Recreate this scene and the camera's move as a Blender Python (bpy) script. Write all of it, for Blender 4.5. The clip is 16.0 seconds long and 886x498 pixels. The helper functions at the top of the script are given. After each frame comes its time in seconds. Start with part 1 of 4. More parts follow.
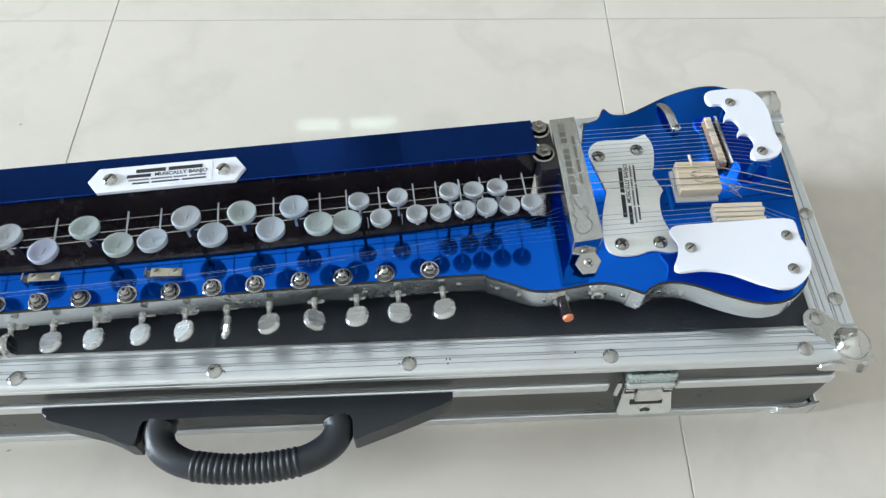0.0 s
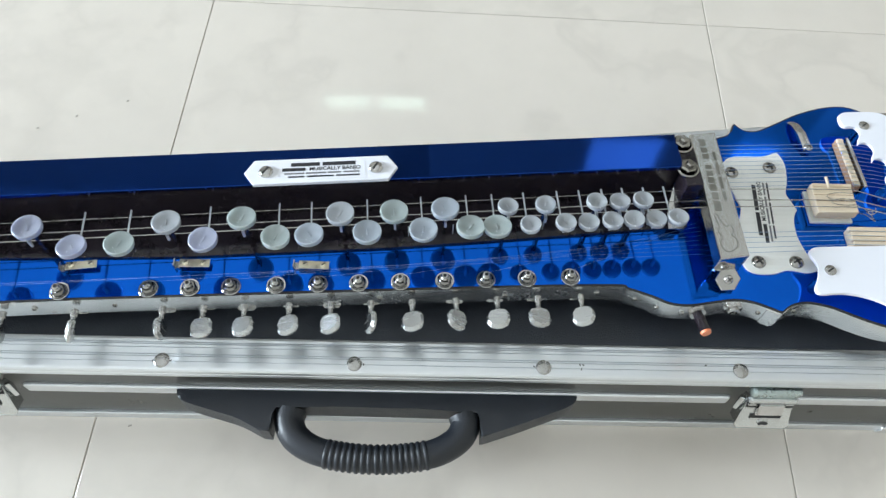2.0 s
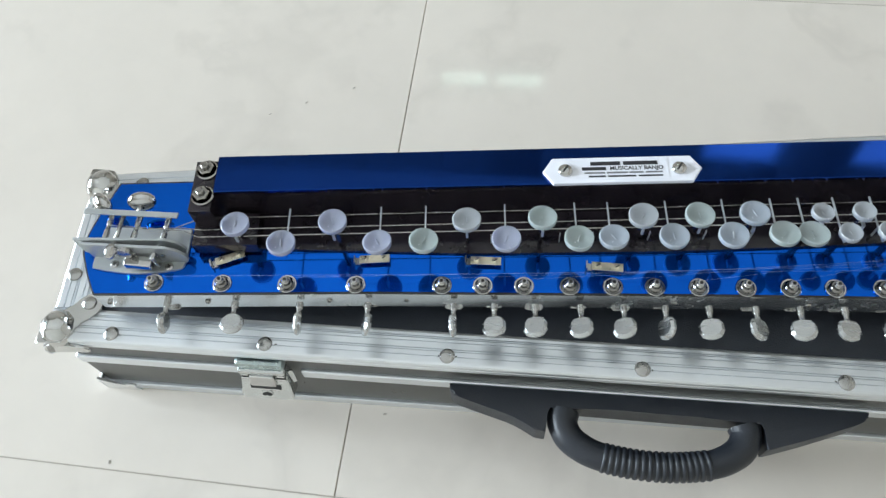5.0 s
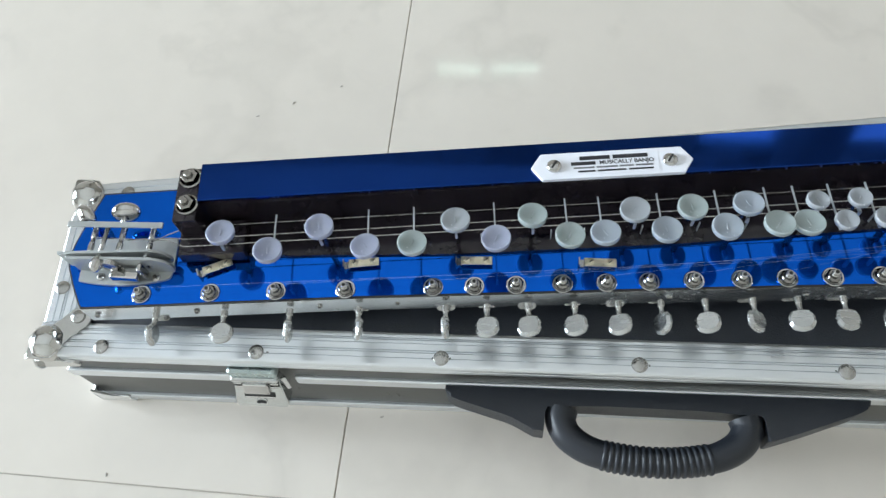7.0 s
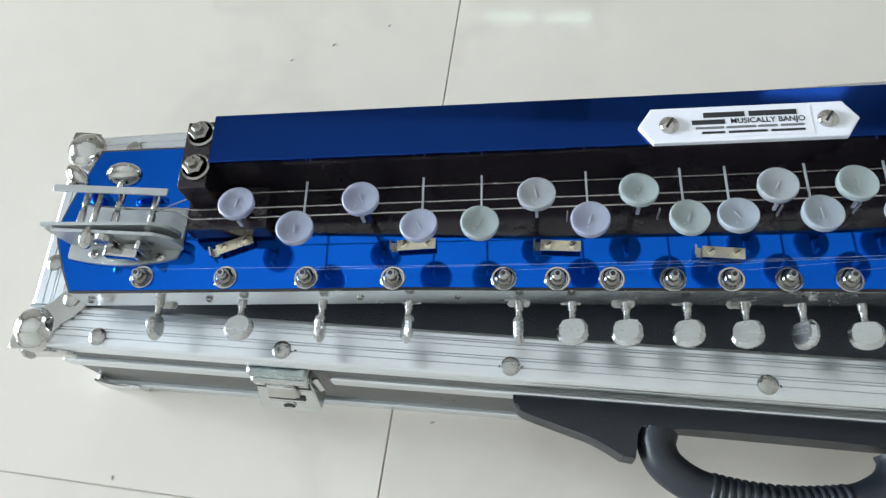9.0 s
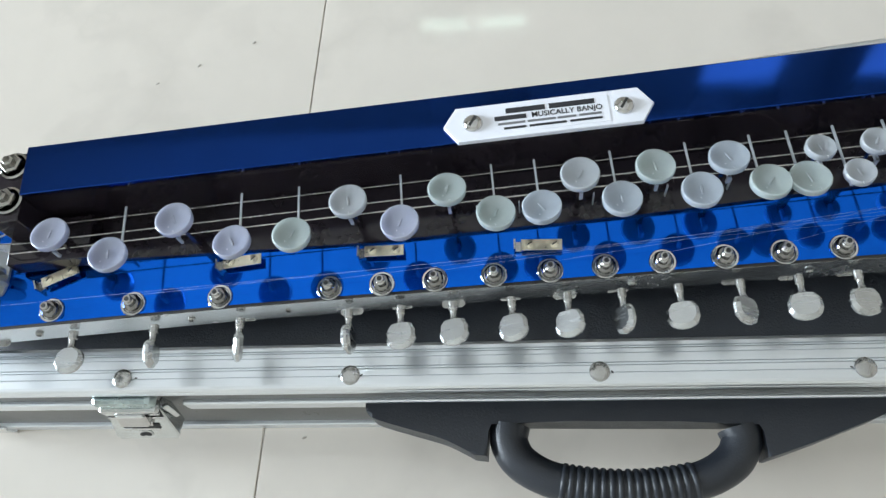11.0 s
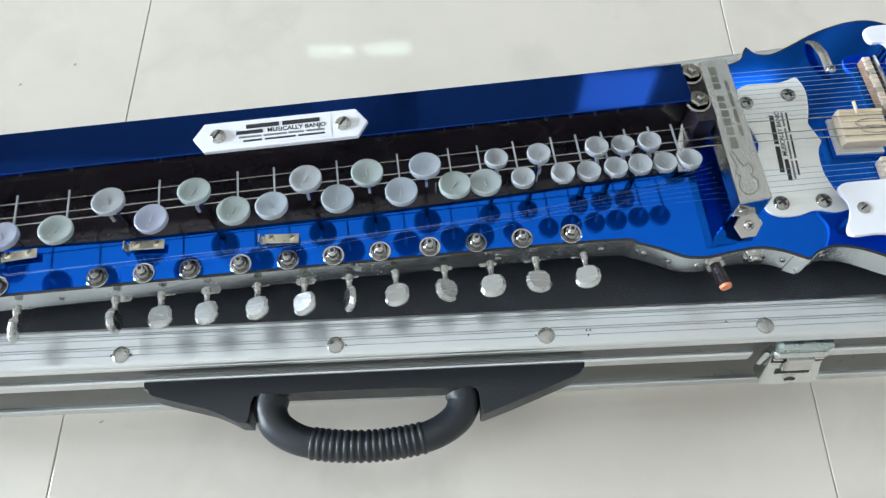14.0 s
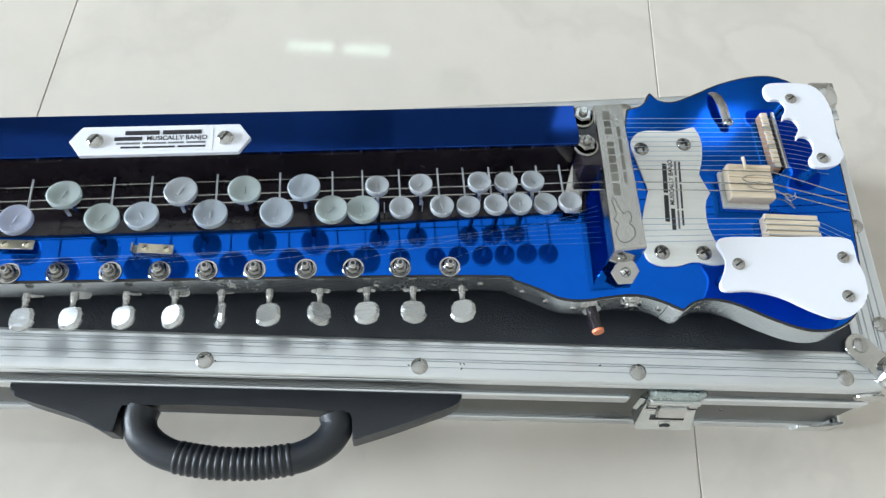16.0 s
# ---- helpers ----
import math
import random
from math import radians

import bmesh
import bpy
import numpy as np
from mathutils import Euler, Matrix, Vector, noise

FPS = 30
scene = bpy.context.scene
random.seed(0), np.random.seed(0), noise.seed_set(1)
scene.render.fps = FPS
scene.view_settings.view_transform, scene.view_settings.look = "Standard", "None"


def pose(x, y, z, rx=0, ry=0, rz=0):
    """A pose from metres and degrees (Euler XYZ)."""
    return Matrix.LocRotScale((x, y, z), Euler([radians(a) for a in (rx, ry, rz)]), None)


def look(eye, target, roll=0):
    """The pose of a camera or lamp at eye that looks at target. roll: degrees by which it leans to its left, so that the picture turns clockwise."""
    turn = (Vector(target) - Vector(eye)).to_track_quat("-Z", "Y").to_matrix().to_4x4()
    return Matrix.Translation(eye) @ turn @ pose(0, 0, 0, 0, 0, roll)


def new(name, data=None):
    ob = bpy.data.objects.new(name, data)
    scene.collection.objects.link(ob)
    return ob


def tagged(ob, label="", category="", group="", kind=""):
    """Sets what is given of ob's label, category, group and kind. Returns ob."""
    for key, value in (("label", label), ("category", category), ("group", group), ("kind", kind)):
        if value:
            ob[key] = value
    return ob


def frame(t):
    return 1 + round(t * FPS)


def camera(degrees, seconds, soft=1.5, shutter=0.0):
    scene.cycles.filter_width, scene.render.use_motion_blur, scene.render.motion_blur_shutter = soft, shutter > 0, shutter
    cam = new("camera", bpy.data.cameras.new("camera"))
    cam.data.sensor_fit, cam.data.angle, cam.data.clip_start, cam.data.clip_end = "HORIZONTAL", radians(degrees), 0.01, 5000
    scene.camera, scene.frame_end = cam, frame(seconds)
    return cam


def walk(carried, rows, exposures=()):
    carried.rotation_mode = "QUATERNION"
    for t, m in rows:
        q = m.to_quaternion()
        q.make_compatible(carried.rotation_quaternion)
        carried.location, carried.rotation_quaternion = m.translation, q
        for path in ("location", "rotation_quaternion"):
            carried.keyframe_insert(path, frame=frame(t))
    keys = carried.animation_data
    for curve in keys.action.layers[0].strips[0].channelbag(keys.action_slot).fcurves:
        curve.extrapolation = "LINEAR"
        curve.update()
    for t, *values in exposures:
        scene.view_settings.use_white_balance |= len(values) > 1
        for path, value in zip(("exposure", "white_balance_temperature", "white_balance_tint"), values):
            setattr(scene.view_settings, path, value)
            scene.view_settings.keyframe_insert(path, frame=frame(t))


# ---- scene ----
cam = camera(61.1, 16.0, soft=1.4)
PATH = [
    (0, (0.154, -0.218, 0.626), (0.203, 0.839, -1.071), 0.3),
    (0.5, (0.136, -0.212, 0.63), (0.204, 0.819, -1.082), 2.1),
    (1, (0.109, -0.21, 0.632), (0.163, 0.817, -1.084), 2.4),
    (1.5, (0.09, -0.208, 0.636), (0.162, 0.813, -1.082), 3.7),
    (2, (0.053, -0.206, 0.642), (0.091, 0.805, -1.083), 3.1),
    (2.5, (0.024, -0.212, 0.638), (0.026, 0.804, -1.085), 2.3),
    (3, (-0.015, -0.204, 0.639), (-0.077, 0.781, -1.1), -0.4),
    (3.5, (-0.04, -0.195, 0.639), (-0.146, 0.755, -1.117), -2.6),
    (4, (-0.066, -0.191, 0.642), (-0.214, 0.753, -1.115), -4.8),
    (4.5, (-0.088, -0.189, 0.643), (-0.266, 0.739, -1.12), -6.6),
    (4.7, (-0.096, -0.193, 0.641), (-0.283, 0.755, -1.11), -6.6),
    (6.8, (-0.098, -0.162, 0.655), (-0.267, 0.692, -1.145), -9.1),
    (7, (-0.089, -0.18, 0.637), (-0.281, 0.74, -1.128), -9.3),
    (7.5, (-0.106, -0.169, 0.601), (-0.358, 0.727, -1.169), -11.6),
    (8, (-0.126, -0.138, 0.569), (-0.418, 0.711, -1.219), -14.1),
    (8.2, (-0.128, -0.126, 0.562), (-0.431, 0.679, -1.243), -15.4),
    (10.3, (-0.07, -0.113, 0.533), (-0.32, 0.697, -1.278), -15.8),
    (10.5, (-0.06, -0.115, 0.535), (-0.293, 0.717, -1.268), -15.0),
    (11, (-0.04, -0.112, 0.534), (-0.252, 0.717, -1.273), -14.9),
    (11.5, (-0.03, -0.113, 0.54), (-0.218, 0.721, -1.268), -13.8),
    (12, (-0.012, -0.125, 0.556), (-0.153, 0.742, -1.241), -11.5),
    (12.5, (0.01, -0.141, 0.573), (-0.08, 0.776, -1.202), -9.3),
    (13, (0.033, -0.155, 0.58), (-0.003, 0.791, -1.182), -7.2),
    (13.5, (0.043, -0.161, 0.591), (0.035, 0.757, -1.186), -5.2),
    (14, (0.064, -0.166, 0.594), (0.103, 0.718, -1.2), -0.2),
    (14.5, (0.089, -0.163, 0.596), (0.154, 0.712, -1.201), 2.1),
    (15, (0.104, -0.159, 0.594), (0.179, 0.711, -1.205), 4.8),
    (15.5, (0.117, -0.156, 0.597), (0.195, 0.728, -1.196), 6.2),
    (16, (0.127, -0.152, 0.6), (0.231, 0.74, -1.188), 8.0),
]
walk(cam, [(t, look(eye, target, roll)) for t, eye, target, roll in PATH],
     exposures=[(0, 0.03), (2, 0.05), (3.5, -0.05), (4.7, -0.13), (8.2, -0.16), (11, -0.08), (12.5, 0.03), (16, 0.05)])

# ---- light ----
world = bpy.data.worlds.new("sky")
scene.world = world
world.use_nodes = True
wn = world.node_tree
sky = wn.nodes.new("ShaderNodeTexSky")
sky.sky_type, sky.sun_disc, sky.sun_elevation, sky.sun_rotation = "NISHITA", False, radians(40), radians(-30)
wn.links.new(sky.outputs[0], wn.nodes["Background"].inputs[0])
wn.nodes["Background"].inputs[1].default_value = 0.12


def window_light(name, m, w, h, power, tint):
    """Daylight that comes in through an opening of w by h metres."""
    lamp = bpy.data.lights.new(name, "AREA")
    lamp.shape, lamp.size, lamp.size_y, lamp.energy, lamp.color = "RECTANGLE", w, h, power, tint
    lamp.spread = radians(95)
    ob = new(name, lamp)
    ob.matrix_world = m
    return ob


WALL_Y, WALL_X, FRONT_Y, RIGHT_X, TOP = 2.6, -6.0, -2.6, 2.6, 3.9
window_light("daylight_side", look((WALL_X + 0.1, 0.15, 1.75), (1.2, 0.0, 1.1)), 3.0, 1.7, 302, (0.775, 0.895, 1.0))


# ---- materials ----
def material(name, color, rough=0.5, metal=0.0, vary=0.08, scale=40.0, bump=0.0, bump_scale=200.0, coat=0.0, rough_vary=0.08, stretch=(1, 1, 1), **more):
    """A surface with two scales of colour variation, uneven gloss and fine relief."""
    m = bpy.data.materials.new(name)
    m.use_nodes = True
    n, l = m.node_tree.nodes, m.node_tree.links
    b = n["Principled BSDF"]
    b.inputs["Metallic"].default_value = metal
    b.inputs["Coat Weight"].default_value = coat
    b.inputs["Coat Roughness"].default_value = 0.04
    for key, value in more.items():
        b.inputs[key.replace("_", " ")].default_value = value
    co = n.new("ShaderNodeTexCoord")
    mp = n.new("ShaderNodeMapping")
    mp.inputs["Scale"].default_value = stretch
    l.new(co.outputs["Object"], mp.inputs[0])
    big, small = n.new("ShaderNodeTexNoise"), n.new("ShaderNodeTexNoise")
    big.inputs["Scale"].default_value, big.inputs["Detail"].default_value = scale, 4
    small.inputs["Scale"].default_value, small.inputs["Detail"].default_value = scale * 9, 5
    l.new(mp.outputs[0], big.inputs[0])
    l.new(mp.outputs[0], small.inputs[0])
    mix = n.new("ShaderNodeMath")
    mix.operation = "MULTIPLY_ADD"
    l.new(small.outputs[0], mix.inputs[0])
    mix.inputs[1].default_value = 0.5
    l.new(big.outputs[0], mix.inputs[2])
    ramp = n.new("ShaderNodeValToRGB")
    ramp.color_ramp.elements[0].position, ramp.color_ramp.elements[1].position = 0.45, 1.05
    ramp.color_ramp.elements[0].color = (*[c * (1 - vary) for c in color], 1)
    ramp.color_ramp.elements[1].color = (*[min(1, c * (1 + vary)) for c in color], 1)
    l.new(mix.outputs[0], ramp.inputs[0])
    l.new(ramp.outputs[0], b.inputs["Base Color"])
    rr = n.new("ShaderNodeMapRange")
    rr.inputs[1].default_value, rr.inputs[2].default_value = 0.4, 1.1
    rr.inputs[3].default_value, rr.inputs[4].default_value = max(0.01, rough - rough_vary), min(1, rough + rough_vary)
    l.new(mix.outputs[0], rr.inputs[0])
    l.new(rr.outputs[0], b.inputs["Roughness"])
    if bump:
        bn, bt = n.new("ShaderNodeBump"), n.new("ShaderNodeTexNoise")
        bt.inputs["Scale"].default_value, bt.inputs["Detail"].default_value = bump_scale, 4
        l.new(mp.outputs[0], bt.inputs[0])
        bn.inputs["Strength"].default_value, bn.inputs["Distance"].default_value = bump, 0.001
        l.new(bt.outputs[0], bn.inputs["Height"])
        l.new(bn.outputs[0], b.inputs["Normal"])
    return m


def tile_material():
    """Polished cream vitrified tile with faint grey veins, different on each tile."""
    m = material("polished_tile", (0.66, 0.605, 0.54), 0.055, 0, 0.04, 3.0, rough_vary=0.02)
    n, l = m.node_tree.nodes, m.node_tree.links
    b = n["Principled BSDF"]
    base = b.inputs["Base Color"].links[0].from_socket
    co, info = n.new("ShaderNodeTexCoord"), n.new("ShaderNodeObjectInfo")
    add = n.new("ShaderNodeVectorMath")
    add.operation = "MULTIPLY_ADD"
    l.new(info.outputs["Random"], add.inputs[0])
    add.inputs[1].default_value = (37, 19, 11)
    l.new(co.outputs["Object"], add.inputs[2])
    warp, vein = n.new("ShaderNodeTexNoise"), n.new("ShaderNodeTexNoise")
    warp.inputs["Scale"].default_value, warp.inputs["Detail"].default_value = 2.2, 6
    l.new(add.outputs[0], warp.inputs[0])
    vein.inputs["Scale"].default_value, vein.inputs["Detail"].default_value, vein.inputs["Distortion"].default_value = 2.2, 4, 0.8
    l.new(warp.outputs["Color"], vein.inputs[0])
    ridge = n.new("ShaderNodeMath")
    ridge.operation = "SUBTRACT"
    l.new(vein.outputs[0], ridge.inputs[0])
    ridge.inputs[1].default_value = 0.5
    ab = n.new("ShaderNodeMath")
    ab.operation = "ABSOLUTE"
    l.new(ridge.outputs[0], ab.inputs[0])
    rp = n.new("ShaderNodeValToRGB")
    rp.color_ramp.elements[0].position, rp.color_ramp.elements[1].position = 0.0, 0.045
    rp.color_ramp.elements[0].color, rp.color_ramp.elements[1].color = (0.93, 0.93, 0.93, 1), (1, 1, 1, 1)
    l.new(ab.outputs[0], rp.inputs[0])
    mul = n.new("ShaderNodeMix")
    mul.data_type, mul.blend_type = "RGBA", "MULTIPLY"
    mul.inputs["Factor"].default_value = 1.0
    l.new(base, mul.inputs["A"])
    l.new(rp.outputs[0], mul.inputs["B"])
    l.new(mul.outputs["Result"], b.inputs["Base Color"])
    return m


def glow(name, color, strength):
    m = bpy.data.materials.new(name)
    m.use_nodes = True
    b = m.node_tree.nodes["Principled BSDF"]
    b.inputs["Base Color"].default_value = (*color, 1)
    b.inputs["Emission Color"].default_value = (*color, 1)
    b.inputs["Emission Strength"].default_value = strength
    return m


M_TILE = tile_material()
M_GROUT = material("grout", (0.40, 0.36, 0.31), 0.8, bump=0.3)
M_WALL = material("wall_paint", (0.74, 0.72, 0.67), 0.7, 0, 0.05, 2.0, bump=0.1)
# unseen walls, given a dark tone to cut bounce and darken metal reflections
M_WALL_DARK = material("darkened_unseen_wall", (0.36, 0.33, 0.29), 0.7, 0, 0.06, 2.0, bump=0.1)
M_CEIL = material("ceiling_paint", (0.84, 0.83, 0.81), 0.8, 0, 0.04, 2.0, bump=0.1)
M_FRAME = material("window_paint", (0.5, 0.5, 0.48), 0.5)
M_DAY = glow("daylight_pane", (0.72, 1.0, 0.88), 5.2)
M_DIM = glow("shaded_daylight_pane", (0.75, 0.90, 1.0), 1.8)
M_ALU = material("brushed_aluminium", (0.78, 0.81, 0.84), 0.33, 1.0, 0.03, 10.0, 0.02, 300, stretch=(1, 14, 14), rough_vary=0.03)
M_ALU_END = material("brushed_aluminium_end", (0.78, 0.81, 0.84), 0.33, 1.0, 0.03, 10.0, 0.02, 300, stretch=(14, 1, 14), rough_vary=0.03)
M_BAND = material("satin_aluminium_band", (0.78, 0.795, 0.80), 0.24, 1.0, 0.06, 30, 0.05, 90, rough_vary=0.08)
M_CHROME = material("chrome", (0.56, 0.555, 0.545), 0.06, 1.0, 0.06, 60, 0.08, 120, rough_vary=0.05)
M_CORNER = material("pressed_corner_steel", (0.60, 0.60, 0.585), 0.13, 1.0, 0.08, 60, 0.12, 110, rough_vary=0.07)
M_ZINC = material("zinc_plated_steel", (0.62, 0.64, 0.635), 0.2, 1.0, 0.10, 50, 0.08, 150)
M_ZINC_DULL = material("dull_greenish_zinc", (0.46, 0.54, 0.535), 0.28, 1.0, 0.15, 60, 0.1, 150)
# chrome darkened so its colour carries the dark reflections and washer shade
M_NUT = material("chrome_dark_reflection", (0.25, 0.245, 0.235), 0.09, 1.0, 0.1, 60, 0.1, 120, rough_vary=0.05)
M_CAP = material("darker_cap_chrome", (0.36, 0.35, 0.33), 0.08, 1.0, 0.15, 90, 0.12, 140, rough_vary=0.05)
# thin steel strings; the blue they reflect is put into the base colour
M_STRING = material("string_blue_reflection", (0.30, 0.40, 0.55), 0.4, 0.0, 0.05, 80)
M_STEEL = material("satin_steel", (0.46, 0.455, 0.44), 0.24, 1.0, 0.12, 80, 0.2, 200)
M_LEVER = material("pale_lever_steel", (0.50, 0.53, 0.56), 0.4, 0.4, 0.06, 80)
M_LEATHER = material("black_leatherette", (0.016, 0.020, 0.028), 0.5, 0, 0.25, 30, 0.5, 900)
M_LAMINATE = material("grey_laminate", (0.042, 0.042, 0.038), 0.30, 0, 0.12, 25, 0.03, 600, rough_vary=0.04)
M_HANDLE = material("charcoal_plastic", (0.015, 0.018, 0.024), 0.44, 0, 0.12, 60, 0.18, 700)
M_BLUE = material("blue_mirror_acrylic", (0.003, 0.125, 0.70), 0.08, 0.95, 0.08, 8, 0.02, 30, coat=0.03, rough_vary=0.04)
M_NAVY = material("dark_blue_acrylic", (0.006, 0.038, 0.215), 0.07, 0.95, 0.10, 6, 0.02, 25, coat=0.03, rough_vary=0.04)
M_BLACK = material("black_acrylic", (0.017, 0.013, 0.017), 0.13, 0, 0.3, 30, 0.03, 60, rough_vary=0.05)
KEY_MATS = {
    "l": material("lavender_key_plastic", (0.39, 0.41, 0.51), 0.22, 0, 0.05, 60, 0, 200, Subsurface_Weight=1.0, Subsurface_Scale=0.006, Subsurface_Radius=(1, 1, 1), Transmission_Weight=0.35),
    "m": material("mint_key_plastic", (0.43, 0.485, 0.48), 0.22, 0, 0.05, 60, 0, 200, Subsurface_Weight=1.0, Subsurface_Scale=0.006, Subsurface_Radius=(1, 1, 1), Transmission_Weight=0.35),
    "p": material("pale_blue_key_plastic", (0.41, 0.45, 0.50), 0.22, 0, 0.05, 60, 0, 200, Subsurface_Weight=1.0, Subsurface_Scale=0.006, Subsurface_Radius=(1, 1, 1), Transmission_Weight=0.35),
    "g": material("milky_grey_key_plastic", (0.42, 0.44, 0.465), 0.22, 0, 0.05, 60, 0, 200, Subsurface_Weight=1.0, Subsurface_Scale=0.006, Subsurface_Radius=(1, 1, 1), Transmission_Weight=0.35),
}
M_BUTTON = material("satin_button_metal", (0.52, 0.53, 0.53), 0.26, 1.0, 0.02, 60, 0, 300, rough_vary=0.04, stretch=(1, 6, 1))
M_WHITE = material("white_acrylic", (0.78, 0.79, 0.85), 0.3, 0, 0.006, 40, rough_vary=0.01)
M_PEARL = material("brushed_pale_plate", (0.86, 0.865, 0.84), 0.4, 0.1, 0.07, 25, 0.15, 200, stretch=(1, 10, 10))
M_COVER = material("brushed_chrome_cover", (0.58, 0.575, 0.555), 0.16, 1.0, 0.10, 50, 0.2, 220, stretch=(8, 1, 8))
M_BRASS = material("dull_brass", (0.74, 0.68, 0.53), 0.3, 1.0, 0.12, 90, 0.2, 200)
M_WOOD = material("pale_wood", (0.72, 0.60, 0.45), 0.55, 0, 0.12, 40, 0.4, 300, stretch=(1, 9, 9))
M_WOOD_DARK = material("brown_wood", (0.30, 0.18, 0.10), 0.55, 0, 0.2, 60, 0.4, 300)
M_BRACKET = material("pale_bracket_metal", (0.45, 0.47, 0.47), 0.36, 0.6, 0.06, 40, 0.15, 200)
M_INK = material("black_ink", (0.02, 0.02, 0.025), 0.5, vary=0.2)
M_GREYINK = material("grey_ink", (0.16, 0.16, 0.17), 0.5, vary=0.2)
M_ETCH = material("etched_metal", (0.24, 0.235, 0.21), 0.5, 0.6, 0.2)
M_ORANGE = material("orange_plastic", (0.72, 0.22, 0.10), 0.4)
M_RUBBER = material("black_rubber", (0.015, 0.015, 0.015), 0.7)
# flat dark colour for the shade in gaps, slots and holes; also scuffs
M_SHADE_SCUFF = material("recess_shade_and_scuff", (0.02, 0.02, 0.02), 0.6)


# ---- building helpers ----
def box(bm, x0, x1, y0, y1, z0, z1, m=None, bevel=0.0):
    r = bmesh.ops.create_cube(bm, size=1.0)
    vs = r["verts"]
    bmesh.ops.scale(bm, vec=(x1 - x0, y1 - y0, z1 - z0), verts=vs)
    bmesh.ops.translate(bm, vec=((x0 + x1) / 2, (y0 + y1) / 2, (z0 + z1) / 2), verts=vs)
    if bevel:
        es = list({e for v in vs for e in v.link_edges})
        vs = bmesh.ops.bevel(bm, geom=es, offset=bevel, segments=2, affect="EDGES", profile=0.5)["verts"]
    if m is not None:
        bmesh.ops.transform(bm, matrix=m, verts=list(vs))
    return bm


def prism(bm, pts, z0, z1, bevel=0.0, m=None):
    """An upright slab with the outline pts, from z0 to z1, with rounded rims."""
    lo = [bm.verts.new((x, y, z0)) for x, y in pts]
    hi = [bm.verts.new((x, y, z1)) for x, y in pts]
    k = len(pts)
    top = bm.faces.new(hi)
    bm.faces.new(lo[::-1])
    for i in range(k):
        j = (i + 1) % k
        bm.faces.new((lo[i], lo[j], hi[j], hi[i]))
    vs = lo + hi
    if bevel:
        got = bmesh.ops.bevel(bm, geom=list(top.edges), offset=bevel, segments=2, affect="EDGES", profile=0.5)
        vs = list({v for v in vs if v.is_valid} | set(got["verts"]))
    if m is not None:
        bmesh.ops.transform(bm, matrix=m, verts=vs)
    return bm


def lathe(bm, profile, m=None, seg=20):
    """Turns a profile of (radius, height) about z."""
    rings = []
    m = m or Matrix()
    for r, z in profile:
        if r < 1e-6:
            rings.append([bm.verts.new(m @ Vector((0, 0, z)))])
        else:
            rings.append([bm.verts.new(m @ Vector((r * math.cos(a), r * math.sin(a), z))) for a in (2 * math.pi * i / seg for i in range(seg))])
    for a, b in zip(rings, rings[1:]):
        for i in range(seg):
            j = (i + 1) % seg
            if len(a) == 1 and len(b) == 1:
                continue
            if len(a) == 1:
                bm.faces.new((a[0], b[j], b[i]))
            elif len(b) == 1:
                bm.faces.new((a[i], a[j], b[0]))
            else:
                bm.faces.new((a[i], a[j], b[j], b[i]))
    return bm


def tube(bm, pts, radius, seg=10, flat=1.0):
    """A round bar along pts; radius may be one number or one for each point."""
    pts = [Vector(p) for p in pts]
    rad = radius if isinstance(radius, (list, tuple)) else [radius] * len(pts)
    rings, side = [], None
    for i, p in enumerate(pts):
        d = (pts[min(i + 1, len(pts) - 1)] - pts[max(i - 1, 0)]).normalized()
        if side is None:
            side = d.cross(Vector((0, 0, 1)))
            side = side.normalized() if side.length > 0.01 else Vector((1, 0, 0))
        side = (side - d * side.dot(d)).normalized()
        up = side.cross(d)
        rings.append([bm.verts.new(p + rad[i] * (side * math.cos(a) + up * flat * math.sin(a))) for a in (2 * math.pi * k / seg for k in range(seg))])
    for a, b in zip(rings, rings[1:]):
        for i in range(seg):
            j = (i + 1) % seg
            bm.faces.new((a[i], b[i], b[j], a[j]))
    bm.faces.new(rings[0])
    bm.faces.new(rings[-1][::-1])
    return bm


def spline(ctrl, steps=5, closed=True):
    """A smooth curve through the control points; a third value of 0 keeps that corner sharp."""
    k, out = len(ctrl), []
    for i in range(k if closed else k - 1):
        p = [ctrl[(i + d) % k if closed else min(max(i + d, 0), k - 1)] for d in (-1, 0, 1, 2)]
        a, b = Vector(p[1][:2]), Vector(p[2][:2])
        ta = Vector(p[2][:2]) - Vector(p[0][:2]) if len(p[1]) < 3 else (b - a)
        tb = Vector(p[3][:2]) - Vector(p[1][:2]) if len(p[2]) < 3 else (b - a)
        for s in range(steps):
            t = s / steps
            h = (2 * t**3 - 3 * t**2 + 1, t**3 - 2 * t**2 + t, -2 * t**3 + 3 * t**2, t**3 - t**2)
            q = a * h[0] + ta * 0.5 * h[1] + b * h[2] + tb * 0.5 * h[3]
            out.append((q.x, q.y))
    if not closed:
        out.append(tuple(ctrl[-1][:2]))
    return out


def part(name, bm, mat, parent, label="", at=None, smooth=35):
    """Links a bmesh as one mesh object under a thing or a part."""
    me = bpy.data.meshes.new(name)
    bmesh.ops.recalc_face_normals(bm, faces=bm.faces[:])
    bm.to_mesh(me)
    bm.free()
    me.materials.append(mat)
    me.polygons.foreach_set("use_smooth", [True] * len(me.polygons))
    me.set_sharp_from_angle(angle=radians(smooth))
    areas = sorted(p.area for p in me.polygons)
    flat = 6 * areas[len(areas) // 2]
    me.polygons.foreach_set("use_smooth", [len(p.vertices) <= 4 and p.area < flat for p in me.polygons])
    return place(name, me, parent, label, at)


